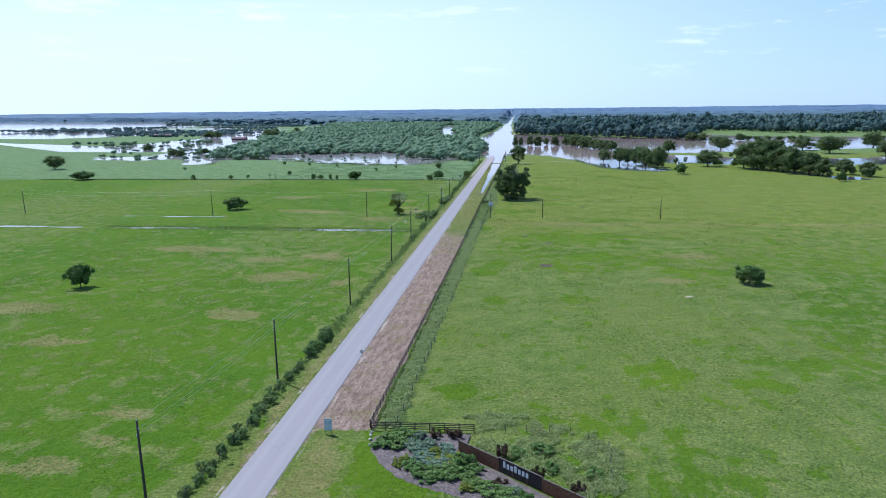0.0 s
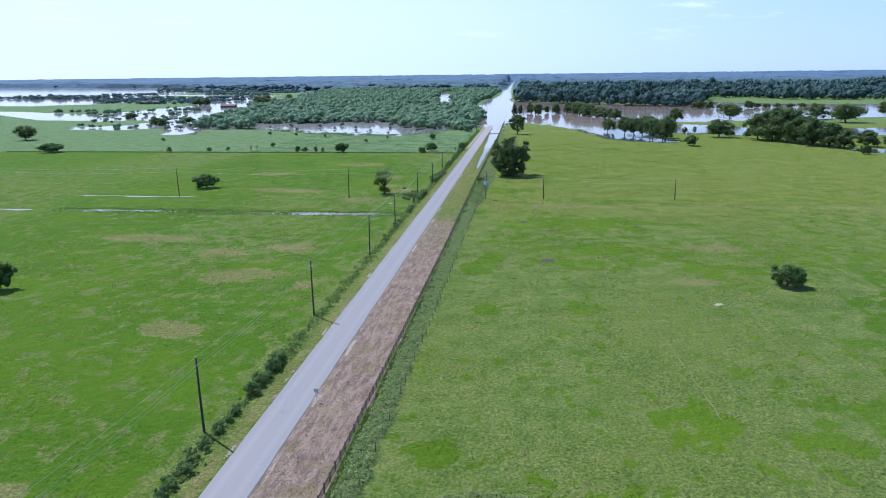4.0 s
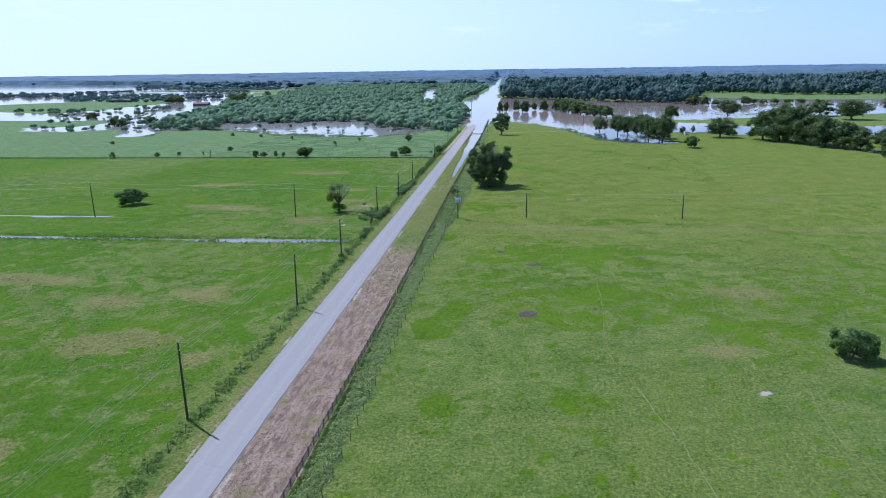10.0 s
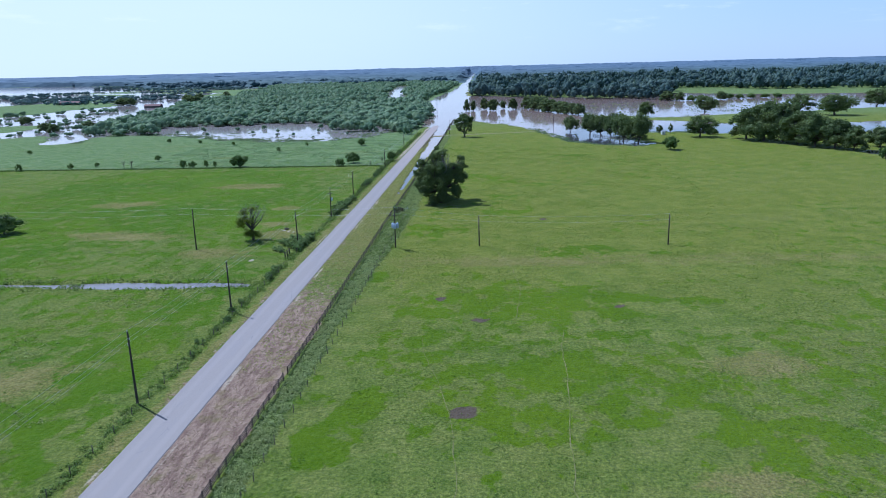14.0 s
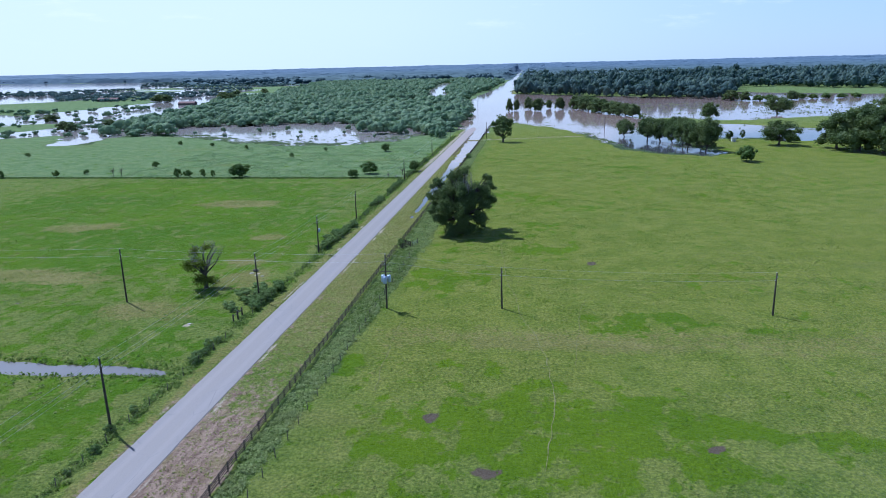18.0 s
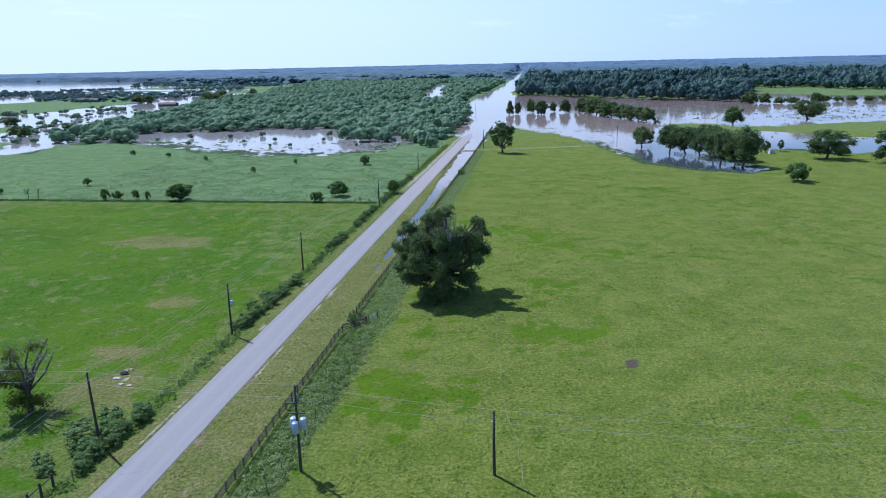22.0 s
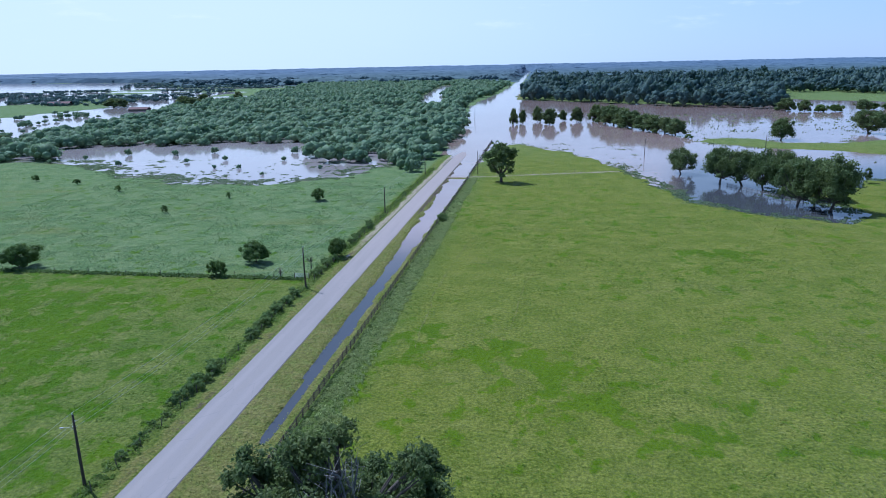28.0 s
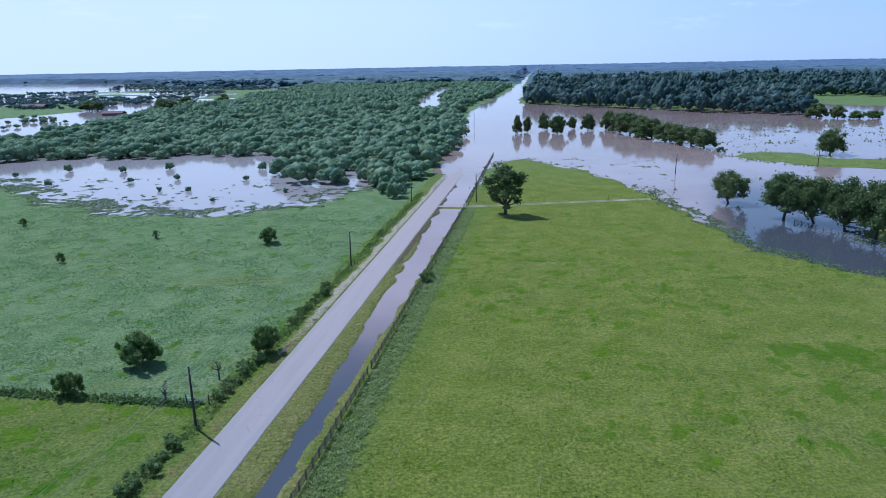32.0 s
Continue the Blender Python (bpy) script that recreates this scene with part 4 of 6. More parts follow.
def scatter(name, models, spots, mat, label, seed):
    """One mesh of many trees; spots are rows of x, y, z, width scale, height scale."""
    r = np.random.default_rng(seed)
    vs, fs, tones, n = [], [], [], 0
    kind = r.integers(0, len(models), len(spots))
    turn = r.uniform(0, 2 * np.pi, len(spots))
    for k, (v, f) in enumerate(models):
        s = spots[kind == k]
        a = turn[kind == k]
        c, d = np.cos(a)[:, None], np.sin(a)[:, None]
        x = (v[None, :, 0] * c - v[None, :, 1] * d) * s[:, 3:4] + s[:, 0:1]
        y = (v[None, :, 0] * d + v[None, :, 1] * c) * s[:, 3:4] + s[:, 1:2]
        z = v[None, :, 2] * s[:, 4:5] + s[:, 2:3]
        vs.append(np.stack([x, y, z], -1).reshape(-1, 3))
        fs.append((f[None] + (np.arange(len(s)) * len(v))[:, None, None]).reshape(-1, 4) + n)
        tones.append(np.repeat(np.clip(r.normal(0.3, 0.42, len(s)), 0, 1), len(v)))
        n += len(s) * len(v)
    ob = new(name, mesh_from(name, np.concatenate(vs), np.concatenate(fs), mat, True, {"tone": np.concatenate(tones)}))
    return tagged(ob, label, "woods", kind="stuff")


def spots_in(poly, step, seed, keep=1.0, lo=0.75, hi=1.3, z=-0.35):
    r = np.random.default_rng(seed)
    p = np.array(poly, float)
    xs, ys = np.arange(p[:, 0].min(), p[:, 0].max(), step), np.arange(p[:, 1].min(), p[:, 1].max(), step)
    x, y = (a.ravel() for a in np.meshgrid(xs, ys))
    x, y = x + r.uniform(-0.5, 0.5, len(x)) * step, y + r.uniform(-0.5, 0.5, len(y)) * step
    ok = (inside(poly, x, y) > 0) & (r.uniform(size=len(x)) < keep)
    s = r.uniform(lo, hi, len(x))
    return np.c_[x, y, np.full(len(x), z), s, s * r.uniform(0.8, 1.15, len(x))][ok]


THICKET = [(-14, 622), (-25, 640), (-36, 678), (-48, 695), (-52, 652), (-62, 648), (-80, 675), (-100, 722), (-120, 754), (-153, 746), (-192, 733), (-226, 740), (-248, 726), (-263, 705), (-234, 666), (-270, 656), (-294, 672), (-338, 782), (-334, 837),
           (-380, 995), (-390, 1050), (-438, 1162), (-429, 1223), (-413, 1330), (-475, 1546), (-508, 1805), (-600, 2150), (-180, 2150), (-40, 1900), (-40, 1450), (-52, 1180), (-46, 1080), (-28, 960), (-19, 850), (-16, 760)]
close = [dome_model(7.4, 11, 190 + i, 9, 330, 0.4) for i in range(4)]
near = [dome_model(7.4, 11, 200 + i, 6, 84, 0.72, (4, 6)) for i in range(4)]
far = [dome_model(7.6, 15, 220 + i, 4, 16, 1.1, (3, 6)) for i in range(4)]
s = spots_in(THICKET, 8.2, 1, 0.86, 0.45, 1.5)
s[:, 3] *= 1.15
gap = value_noise(s[:, 0], s[:, 1], 40.0, 61) + 0.5 * value_noise(s[:, 0], s[:, 1], 15.0, 62)
thin = np.random.default_rng(44).uniform(size=len(s)) < 0.2 * smooth(s[:, 1], 840, 720) + 0.28 * smooth(s[:, 1], 730, 690)
open_water = thin | (inside(SLOUGH, s[:, 0], s[:, 1]) > -3) | ((gap > 0.95) & (s[:, 1] < 1200))
s = s[~open_water]
scatter("thicket", close, s[s[:, 1] < 780], LEAF_WOOD, "low green thicket standing in flood water", 4)
scatter("thicket", near, s[(s[:, 1] >= 780) & (s[:, 1] < 1000)], LEAF_WOOD, "dense low green thicket standing in flood water", 5)
keep = (s[:, 1] >= 1000) & (np.random.default_rng(45).uniform(size=len(s)) < 0.55)
scatter("thicket", far, s[keep], LEAF_WOOD, "dense low green thicket reaching into the distance", 6)

# loose bushes in the shallow water and the far wet pasture
r = np.random.default_rng(77)
loose = [(-30, 655, 0.9), (-38, 668, 1.0), (-28, 672, 1.0), (-44, 690, 1.1), (-56, 700, 0.9), (-20, 648, 0.9), (-48, 702, 1.0), (-36, 690, 1.1), (-26, 690, 1.1), (-62, 682, 0.6), (-16, 640, 0.7), (-16, 631, 1.0), (-23, 640, 0.8), (-52, 668, 0.75), (-45, 660, 0.55), (-70, 690, 0.7), (-84, 698, 0.8), (-100, 700, 0.6), (-94, 668, 0.4), (-107, 640, 0.34), (-128, 668, 0.45), (-120, 640, 0.3),
         (-146, 660, 0.4), (-150, 700, 0.6), (-170, 690, 0.5), (-180, 650, 0.42), (-200, 690, 0.6), (-64, 640, 0.3), (-86, 620, 0.26), (-215, 672, 0.42), (-225, 655, 0.4)]
loose = np.array([(x, y, -0.45, 0.75 * q, q) for x, y, q in loose])
WET = [(-262, 640), (-290, 605), (-340, 680), (-370, 650), (-440, 690), (-470, 780), (-560, 900), (-700, 985), (-550, 1000), (-520, 1090), (-460, 1090), (-410, 960), (-405, 890), (-355, 770), (-290, 672)]
more = spots_in(WET, 12, 3, 0.55, 0.2, 0.85)
more = more[value_noise(more[:, 0], more[:, 1], 26.0, 64) > 0.12]
scatter("flooded_bushes", close, np.concatenate([loose, more]), LEAF_WOOD, "scattered dark bushes in shallow flood water", 8)
FARLEFT = [(-620, 1200), (-760, 1240), (-950, 1480), (-1250, 1500), (-1700, 1700), (-2300, 2000), (-1500, 1780), (-1100, 1760), (-1040, 1920), (-1420, 2600), (-1250, 2600), (-620, 2150), (-610, 1600), (-520, 1400), (-560, 1300)]
s = spots_in(FARLEFT, 17, 4, 0.62, 0.5, 1.1, -0.2)
keep = value_noise(s[:, 0], s[:, 1] * 2.2, 150.0, 63) > 0.0
# these leaf colours are lightened and blued to imitate haze
scatter("far_woods", far, s[keep], leaf_material("far_leaves_hazed", (0.085, 0.155, 0.165), (0.235, 0.325, 0.335)), "far woods between flooded fields, leaves paled for haze", 9)

tall = [dome_model(19, 15, 240 + i, 9, 300, 0.7, (4, 6)) for i in range(4)]
tall_far = [dome_model(19, 16, 270 + i, 6, 70, 0.9, (4, 6)) for i in range(4)]
FOREST = [(14, 1240), (60, 1186), (108, 1145), (164, 1092), (211, 1056), (257, 1022), (276, 1040), (300, 1120), (334, 1235), (372, 1345), (440, 1350), (470, 1250), (700, 1180), (1000, 1250), (1500, 1500), (1700, 2300), (12, 2300), (14, 1500)]
s = spots_in(FOREST, 13.0, 11, 0.9, 0.5, 1.35, -0.3)
wob = np.random.default_rng(68).normal(size=(len(s), 2)) * 4.0
s[:, :2] += wob * (inside(FOREST, s[:, 0], s[:, 1]) > 12)[:, None]
s[:, 4] *= 1 + 0.3 * value_noise(s[:, 0], s[:, 1], 55.0, 66) + 0.15 * value_noise(s[:, 0], s[:, 1], 17.0, 67)
near_edge = (inside(FOREST, s[:, 0], s[:, 1]) < 45) & (s[:, 0] < 900)
thinned = np.random.default_rng(69).uniform(size=len(s)) < np.where(s[:, 1] > 1500, 0.4, 0.75)
scatter("forest", tall, s[near_edge & (s[:, 1] < 1500)], LEAF_FOREST_HAZE, "tall dark forest rising from the flood water", 12)
scatter("forest", tall_far, s[~(near_edge & (s[:, 1] < 1500)) & thinned], LEAF_FOREST_HAZE, "tall dark forest reaching into the distance", 13)


def canopy():
    """The closed tree tops of the far plain, out to the skyline."""
    xs, ys = steps((-4900, -1800, 70), (-1800, -120, 22), (-120, 70, 7), (70, 2200, 22), (2200, 4900, 70)), steps((2050, 3000, 20), (3000, 4880, 38))
    gx, gy = np.meshgrid(xs, ys)
    x, y = gx.ravel(), gy.ravel()
    r = np.random.default_rng(15)
    h = 8 + 5 * r.uniform(size=len(x)) + 1.5 * value_noise(x, y, 160.0, 71) + (y - 2050) / 2830 * 24
    h = h * np.where(x < -700, smooth(y, 2200, 3200) * 0.5 + 0.5, 1)
    clear = np.maximum(inside(LAKE_FAR, x, y) + 40, np.where(y < 4000, 6 - np.abs(x - bend(y)), -50))
    clear = np.maximum(clear, np.where((value_noise(x * 0.35, y, 70.0, 72) > 0.72) & (y < 4300), 10, -50))
    h = h * np.maximum(smooth(np.abs(x - bend(y)), 9, 42), smooth(y, 3900, 4600)) * smooth(y, 2050, 2200)
    h = np.where(clear > 0, -4, h)
    i = (np.arange(len(ys) - 1)[:, None] * len(xs) + np.arange(len(xs) - 1)[None]).ravel()
    ob = new("far_canopy", mesh_from("far_canopy", np.c_[x + r.uniform(-6, 6, len(x)), y, h], np.c_[i, i + 1, i + len(xs) + 1, i + len(xs)], FAR_WOOD_HAZE))
    return tagged(ob, "far woods along the skyline, tinted blue for haze", "woods", kind="stuff")


def far_haze_material():
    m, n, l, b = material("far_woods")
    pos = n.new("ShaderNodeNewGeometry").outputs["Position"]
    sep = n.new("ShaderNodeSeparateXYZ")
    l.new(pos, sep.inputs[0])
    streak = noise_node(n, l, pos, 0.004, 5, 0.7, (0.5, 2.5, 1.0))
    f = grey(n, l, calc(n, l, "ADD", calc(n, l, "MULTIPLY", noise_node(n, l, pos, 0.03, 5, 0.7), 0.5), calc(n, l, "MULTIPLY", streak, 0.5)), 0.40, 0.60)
    # distance haze put into the base colour: bluer and paler with y
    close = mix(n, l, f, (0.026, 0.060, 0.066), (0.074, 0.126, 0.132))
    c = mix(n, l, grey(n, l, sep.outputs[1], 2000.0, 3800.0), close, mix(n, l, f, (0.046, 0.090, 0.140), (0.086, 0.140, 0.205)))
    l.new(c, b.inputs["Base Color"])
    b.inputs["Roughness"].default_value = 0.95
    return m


FAR_WOOD_HAZE = far_haze_material()
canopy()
lump = []
for k in range(4):
    q = np.random.default_rng(300 + k)
    lump.append(merged([core_ball((q.normal() * 6, q.normal() * 6, q.uniform(8, 13)), (q.uniform(8, 13), q.uniform(8, 13), q.uniform(6, 9)), q, 3, 6) for _ in range(3)]))
s = spots_in([(-1900, 2060), (1500, 2060), (2500, 3500), (-3000, 3500)], 36, 21, 0.8, 0.5, 1.25, 0.0)
s[:, 2] += (s[:, 1] - 2050) / 2830 * 16
s[:, 4] *= np.interp(s[:, 1], [2060, 2600, 3500], [0.75, 0.5, 0.2])
dry_land = (inside(LAKE_FAR, s[:, 0], s[:, 1]) < -45) & (np.abs(s[:, 0] - bend(s[:, 1])) > 46) & (value_noise(s[:, 0] * 0.35, s[:, 1], 70.0, 72) < 0.6)
scatter("far_treetops", lump, s[dry_land], FAR_WOOD_HAZE, "far tree tops of the plain, tinted blue for haze", 22)

# ---- poles and wires ----
def pole_model(h, arm=False):
    ob = thing("utility_pole", (0, 0, 0), "tall dark wooden utility pole", "utility pole")
    child("pole", mesh_from("pole", *tube([(0, 0, -0.6), (0, 0, h * 0.5), (0.04, 0, h)], [0.2, 0.17, 0.13], 10), POLE_WOOD, True), ob)
    pin = merged([tube([(0, 0, 0), (0, 0, 0.1), (0, 0, 0.2), (0, 0, 0.3)], [0.05, 0.09, 0.06, 0.09], 8)])
    for k, (x, z) in enumerate(((0.0, h), (0.17, h - 1.1), (-0.17, h - 2.0))):
        v, f = pin
        child("insulator", mesh_from("insulator", v + (x, 0, z - 0.05), f, PORCELAIN, True), ob)
    return ob


def can_arrays(x, y, z, rad=0.26, h=0.95):
    body = tube([(x, y, z), (x, y, z + 0.04), (x, y, z + h), (x, y, z + h + 0.08)], [rad * 0.9, rad, rad, rad * 0.8], 14)
    bush = tube([(x + 0.08, y, z + h), (x + 0.08, y, z + h + 0.22)], [0.05, 0.03], 6)
    return merged([body, bush])


PORCELAIN = plain_material("grey_porcelain", (0.38, 0.38, 0.38), (0.55, 0.55, 0.54), 8.0, 0.35, None, 0.0, 0.02)
TANK = plain_material("pale_blue_tank_paint", (0.36, 0.44, 0.58), (0.5, 0.58, 0.7), 3.0, 0.4, None, 0.2, 0.03)
POLES = [(-12.2, 73.5, 11.5), (-9.8, 114.5, 11.8), (-8.7, 163.8, 12.5), (-7.9, 213.7, 12), (-8.3, 254, 11), (-9, 307.9, 10.5), (-8.1, 345.9, 10), (-8.4, 386, 9.5), (-7, 460.6, 9.5), (-7.3, 539.9, 9), (-8, 622, 8.5)]
CROSS = [(-216, 307, 11.7), (-114, 303.5, 12.3), (-38.1, 304.5, 12.0), (-9, 307.9, 10.5), (20.0, 305, 11.6), (43.7, 306.8, 8.6), (96.2, 307, 8.6)]
OTHER = [(16, 624, 10.5), (98.4, 692, 8.6), (166, 715, 8), (-17, 926, 10.5), (-21, 893, 10.5)]
base = pole_model(11.0)
for x, y, h in POLES + [c for c in CROSS if c[0] != -9] + OTHER:
    ob = copy_thing(base, pose(x, y, 0, 0, 0.8 * math.sin(x * 3 + y), (x * 7 + y) % 30 - 15))
    ob.scale = (1, 1, h / 11)
    tagged(ob, "", group="poles along the road" if (x, y, h) in POLES else "poles across the pasture")
    if (x, y) == (20.0, 305):
        tagged(ob, "dark wooden utility pole with three pale transformer tanks")
        for k in range(3):
            a = radians(120 * k + 20)
            tank = child("transformer", mesh_from("transformer", *can_arrays(0.72 * math.cos(a), 0.72 * math.sin(a), 5.4, 0.4, 1.3), TANK, True), ob, "pale blue-grey transformer tank")
            arm = tube([(0.1 * math.cos(a), 0.1 * math.sin(a), 6.1), (0.32 * math.cos(a), 0.32 * math.sin(a), 6.1)], [0.05, 0.05], 5)
            child("bracket", mesh_from("bracket", *arm, STEEL), tank)
        for z in (7.6, 8.9):
            child("crossarm", mesh_from("crossarm", *box(-1.15, 1.15, -0.24, -0.12, z, z + 0.12), POST_WOOD), ob)
    if (x, y) == (-8.1, 345.9):
        tagged(ob, "dark wooden utility pole with one pale transformer tank")
        child("transformer", mesh_from("transformer", *can_arrays(0.5, 0.0, 6.3, 0.3, 1.0), TANK, True), ob, "pale blue-grey transformer tank")
        child("crossarm", mesh_from("crossarm", *box(-0.9, 0.9, -0.24, -0.12, 9.0, 9.12), POST_WOOD), ob)
    if (x, y) == (-8.4, 386):
        tagged(ob, "dark wooden utility pole with a yard lamp")
        child("lamp_arm", mesh_from("lamp_arm", *tube([(0, 0, 8.6), (-0.6, 0, 9.0), (-1.3, 0, 9.05)], [0.03, 0.03, 0.03], 6), STEEL), ob)
        child("lamp_head", mesh_from("lamp_head", *tube([(-1.2, 0, 9.0), (-1.4, 0, 9.04), (-1.7, 0, 9.0)], [0.06, 0.13, 0.1], 8), PORCELAIN, True), ob)
drop_model(base)


def wire(a, b, name="power_line", sag=0.012, rad=0.014):
    a, b = np.array(a, float), np.array(b, float)
    t = np.linspace(0, 1, 13)[:, None]
    p = a + (b - a) * t
    p[:, 2] -= 4 * sag * np.linalg.norm(b - a) * (t * (1 - t))[:, 0]
    return tagged(new(name, mesh_from(name, *tube(p, np.full(13, rad), 4), WIRE)), "thin pale overhead wire sagging between poles", "power line", "overhead wires")


for (ax, ay, ah), (bx, by, bh) in zip(POLES, POLES[1:]):
    for dx, dz in ((0.0, 0.2), (0.17, -1.0), (-0.17, -1.9)):
        wire((ax + dx, ay, ah + dz), (bx + dx, by, bh + dz))
for (ax, ay, ah), (bx, by, bh) in zip(CROSS, CROSS[1:]):
    for dz in (0.2, -1.5):
        wire((ax, ay, ah + dz), (bx, by, bh + dz))


# ---- fences ----
def ground_at(x, y):
    return float(ground_height(np.array([float(x)]), np.array([float(y)]))[0])


def run_points(a, b, step):
    a, b = np.array(a, float), np.array(b, float)
    n = max(1, int(round(np.linalg.norm(b - a) / step)))
    return [tuple(a + (b - a) * k / n) for k in range(n + 1)]


POST_MESH = mesh_from("post", *merged([box(-0.075, 0.075, -0.075, 0.075, -0.5, 1.42), box(-0.06, 0.06, -0.06, 0.06, 1.42, 1.46)]), FENCE_WOOD)
ROUND_POST = mesh_from("post", *tube([(0, 0, -0.4), (0, 0, 0.6), (0.02, 0, 1.32), (0.02, 0, 1.35)], [0.065, 0.06, 0.055, 0.03], 7), POST_WOOD, True)
RAILS = {}


def rail_mesh(length, mat):
    key = (round(length, 2), mat.name)
    if key not in RAILS:
        RAILS[key] = mesh_from("rail", *box(0, key[0], -0.022, 0.022, -0.07, 0.07), mat)
    return RAILS[key]


def board_fence(a, b, label, step=2.45, rails=(0.38, 0.74, 1.08, 1.36), span=2, group="", mat=None):
    pts = run_points(a, b, step)
    ob = thing("board_fence", (*a, 0), label, "fence", group)
    r = np.random.default_rng(int(abs(a[1]) * 10))
    for x, y in pts:
        post = child("post", POST_MESH, ob)
        post.location = (x - a[0], y - a[1], ground_at(x, y) + r.uniform(-0.05, 0.05))
        post.rotation_euler = (r.normal() * 0.012, r.normal() * 0.012, math.atan2(b[1] - a[1], b[0] - a[0]))
    for i in range(0, len(pts) - 1, span):
        (x0, y0), (x1, y1) = pts[i], pts[min(i + span, len(pts) - 1)]
        long = math.hypot(x1 - x0, y1 - y0)
        turn = math.atan2(y1 - y0, x1 - x0)
        z0, z1 = ground_at(x0, y0), ground_at(x1, y1)
        for z in rails:
            rail = child("rail", rail_mesh(long - 0.02, mat or FENCE_WOOD), ob)
            rail.location = (x0 - a[0] + 0.1 * math.sin(turn), y0 - a[1] - 0.1 * math.cos(turn), z + z0 + r.normal() * 0.012)
            rail.rotation_euler = (0, -math.atan2(z1 - z0, long), turn)
    return ob


def wire_fence(pts, label, step=4.5, heights=(0.4, 0.75, 1.1), group=""):
    x0, y0 = pts[0]
    ob = thing("wire_fence", (x0, y0, 0), label, "fence", group)
    r = np.random.default_rng(int(abs(x0 * 7 + y0)))
    for a, b in zip(pts, pts[1:]):
        for x, y in run_points(a, b, step)[:-1]:
            post = child("post", ROUND_POST, ob)
            post.location = (x - x0 + r.normal() * 0.06, y - y0 + r.normal() * 0.06, ground_at(x, y))
            post.rotation_euler = (r.normal() * 0.04, r.normal() * 0.04, r.uniform(0, 6))
            post.scale = (1, 1, r.uniform(0.9, 1.15))
        for z in heights:
            line = run_points(a, b, 12)
            child("wire", mesh_from("wire", *tube([(x - x0, y - y0, z + ground_at(x, y)) for x, y in line], np.full(len(line), 0.005), 3), FENCE_WIRE), ob)
    return ob


board_fence((12.3, 97.0), (12.8, 222.0), "dark brown board fence beside the cut strip")
board_fence((12.8, 224.4), (12.4, 349.0), "dark brown board fence beside the verge")
board_fence((12.4, 349.0), (15.9, 353.2), "dark board gate wing set back from the road", 2.2)
board_fence((12.4, 356.6), (15.9, 353.6), "dark board gate wing set back from the road", 2.2)
board_fence((12.5, 358.6), (12.9, 480.0), "dark brown board fence beside the wet ditch")
board_fence((12.9, 482.4), (13.0, 611.0), "dark brown board fence beside the flooded ditch")
board_fence((12.8, 619.0), (11.6, 760.0), "dark board fence running into flood water", 3.0)
board_fence((12.6, 96.4), (29.0, 97.2), "dark board fence behind the garden bed", 2.35)
board_fence((45.6, 76.6), (52.5, 72.4), "dark board fence beyond the entrance wall", 2.35)
board_fence((117.6, 598.0), (134.6, 565.0), "pale board fence standing in flood water", 2.6, (0.5, 0.9, 1.3), mat=DEADWOOD)
wire_fence([(16.4, 99.0), (17.3, 160.0), (17.6, 250.0), (17.6, 347.0)], "old wire fence with thin weathered posts", 4.3, group="wire fences")
wire_fence([(-7.6, 60.0), (-6.9, 200.0), (-6.8, 292.0)], "roadside wire fence with thin weathered posts", 5.0, group="wire fences")
wire_fence([(-7.2, 300.0), (-6.6, 400.0), (-6.9, 466.0), (-6.4, 640.0)], "roadside wire fence with thin weathered posts", 5.0, group="wire fences")
wire_fence([(-12.5, 467.0), (-120.0, 468.0), (-330.0, 466.0)], "long wire fence dividing the pastures", 5.0, group="wire fences")
wire_fence([(34.0, 97.5), (44.0, 98.5), (49.5, 94.0), (48.5, 82.0)], "old wire fence round rough weeds", 3.6, group="wire fences")
wire_fence([(14.0, 617.5), (36.0, 622.0), (78.0, 634.0)], "wire fence along the farm track", 5.0, group="wire fences")


def brace_posts():
    ob = thing("corner_brace", (-8.9, 296.8, 0), "heavy dark fence corner posts with a cross rail", "fence")
    for y, h in ((-2.0, 1.7), (0.0, 1.75), (2.0, 1.7)):
        child("post", mesh_from("post", *tube([(0, y, -0.5), (0, y, h * 0.5), (0, y, h), (0, y, h + 0.03)], [0.17, 0.16, 0.15, 0.1], 9), POLE_WOOD, True), ob)
    for y in (-2.0, 0.0):
        child("rail", mesh_from("rail", *tube([(0, y, 1.25), (0, y + 2.0, 1.3)], [0.08, 0.08], 7), POLE_WOOD, True), ob)


brace_posts()


def tube_gate(x, y, turn, wide, label):
    ob = thing("farm_gate", (x, y, ground_at(x, y)), label, "gate")
    ob.rotation_euler = (0, 0, turn)
    for z in (0.25, 0.5, 0.75, 1.0, 1.25):
        child("bar", mesh_from("bar", *tube([(0, 0, z), (wide, 0, z)], [0.028, 0.028], 6), STEEL, True), ob)
    for q in (0.0, wide * 0.5, wide):
        child("upright", mesh_from("upright", *tube([(q, 0, 0.05), (q, 0, 1.32)], [0.032, 0.032], 6), STEEL, True), ob)
    for q in (-0.15, wide + 0.15):
        child("gate_post", mesh_from("gate_post", *tube([(q, 0, -0.4), (q, 0, 1.5), (q, 0, 1.53)], [0.1, 0.09, 0.05], 8), POLE_WOOD, True), ob)


tube_gate(-12.0, 467.3, 0.1, 3.2, "grey metal tube gate in the dividing fence")
tube_gate(16.3, 354.0, 1.25, 2.8, "grey metal tube gate standing open beside the weeds")
tube_gate(12.9, 612.6, 1.57, 4.0, "grey metal tube gate at the farm track")


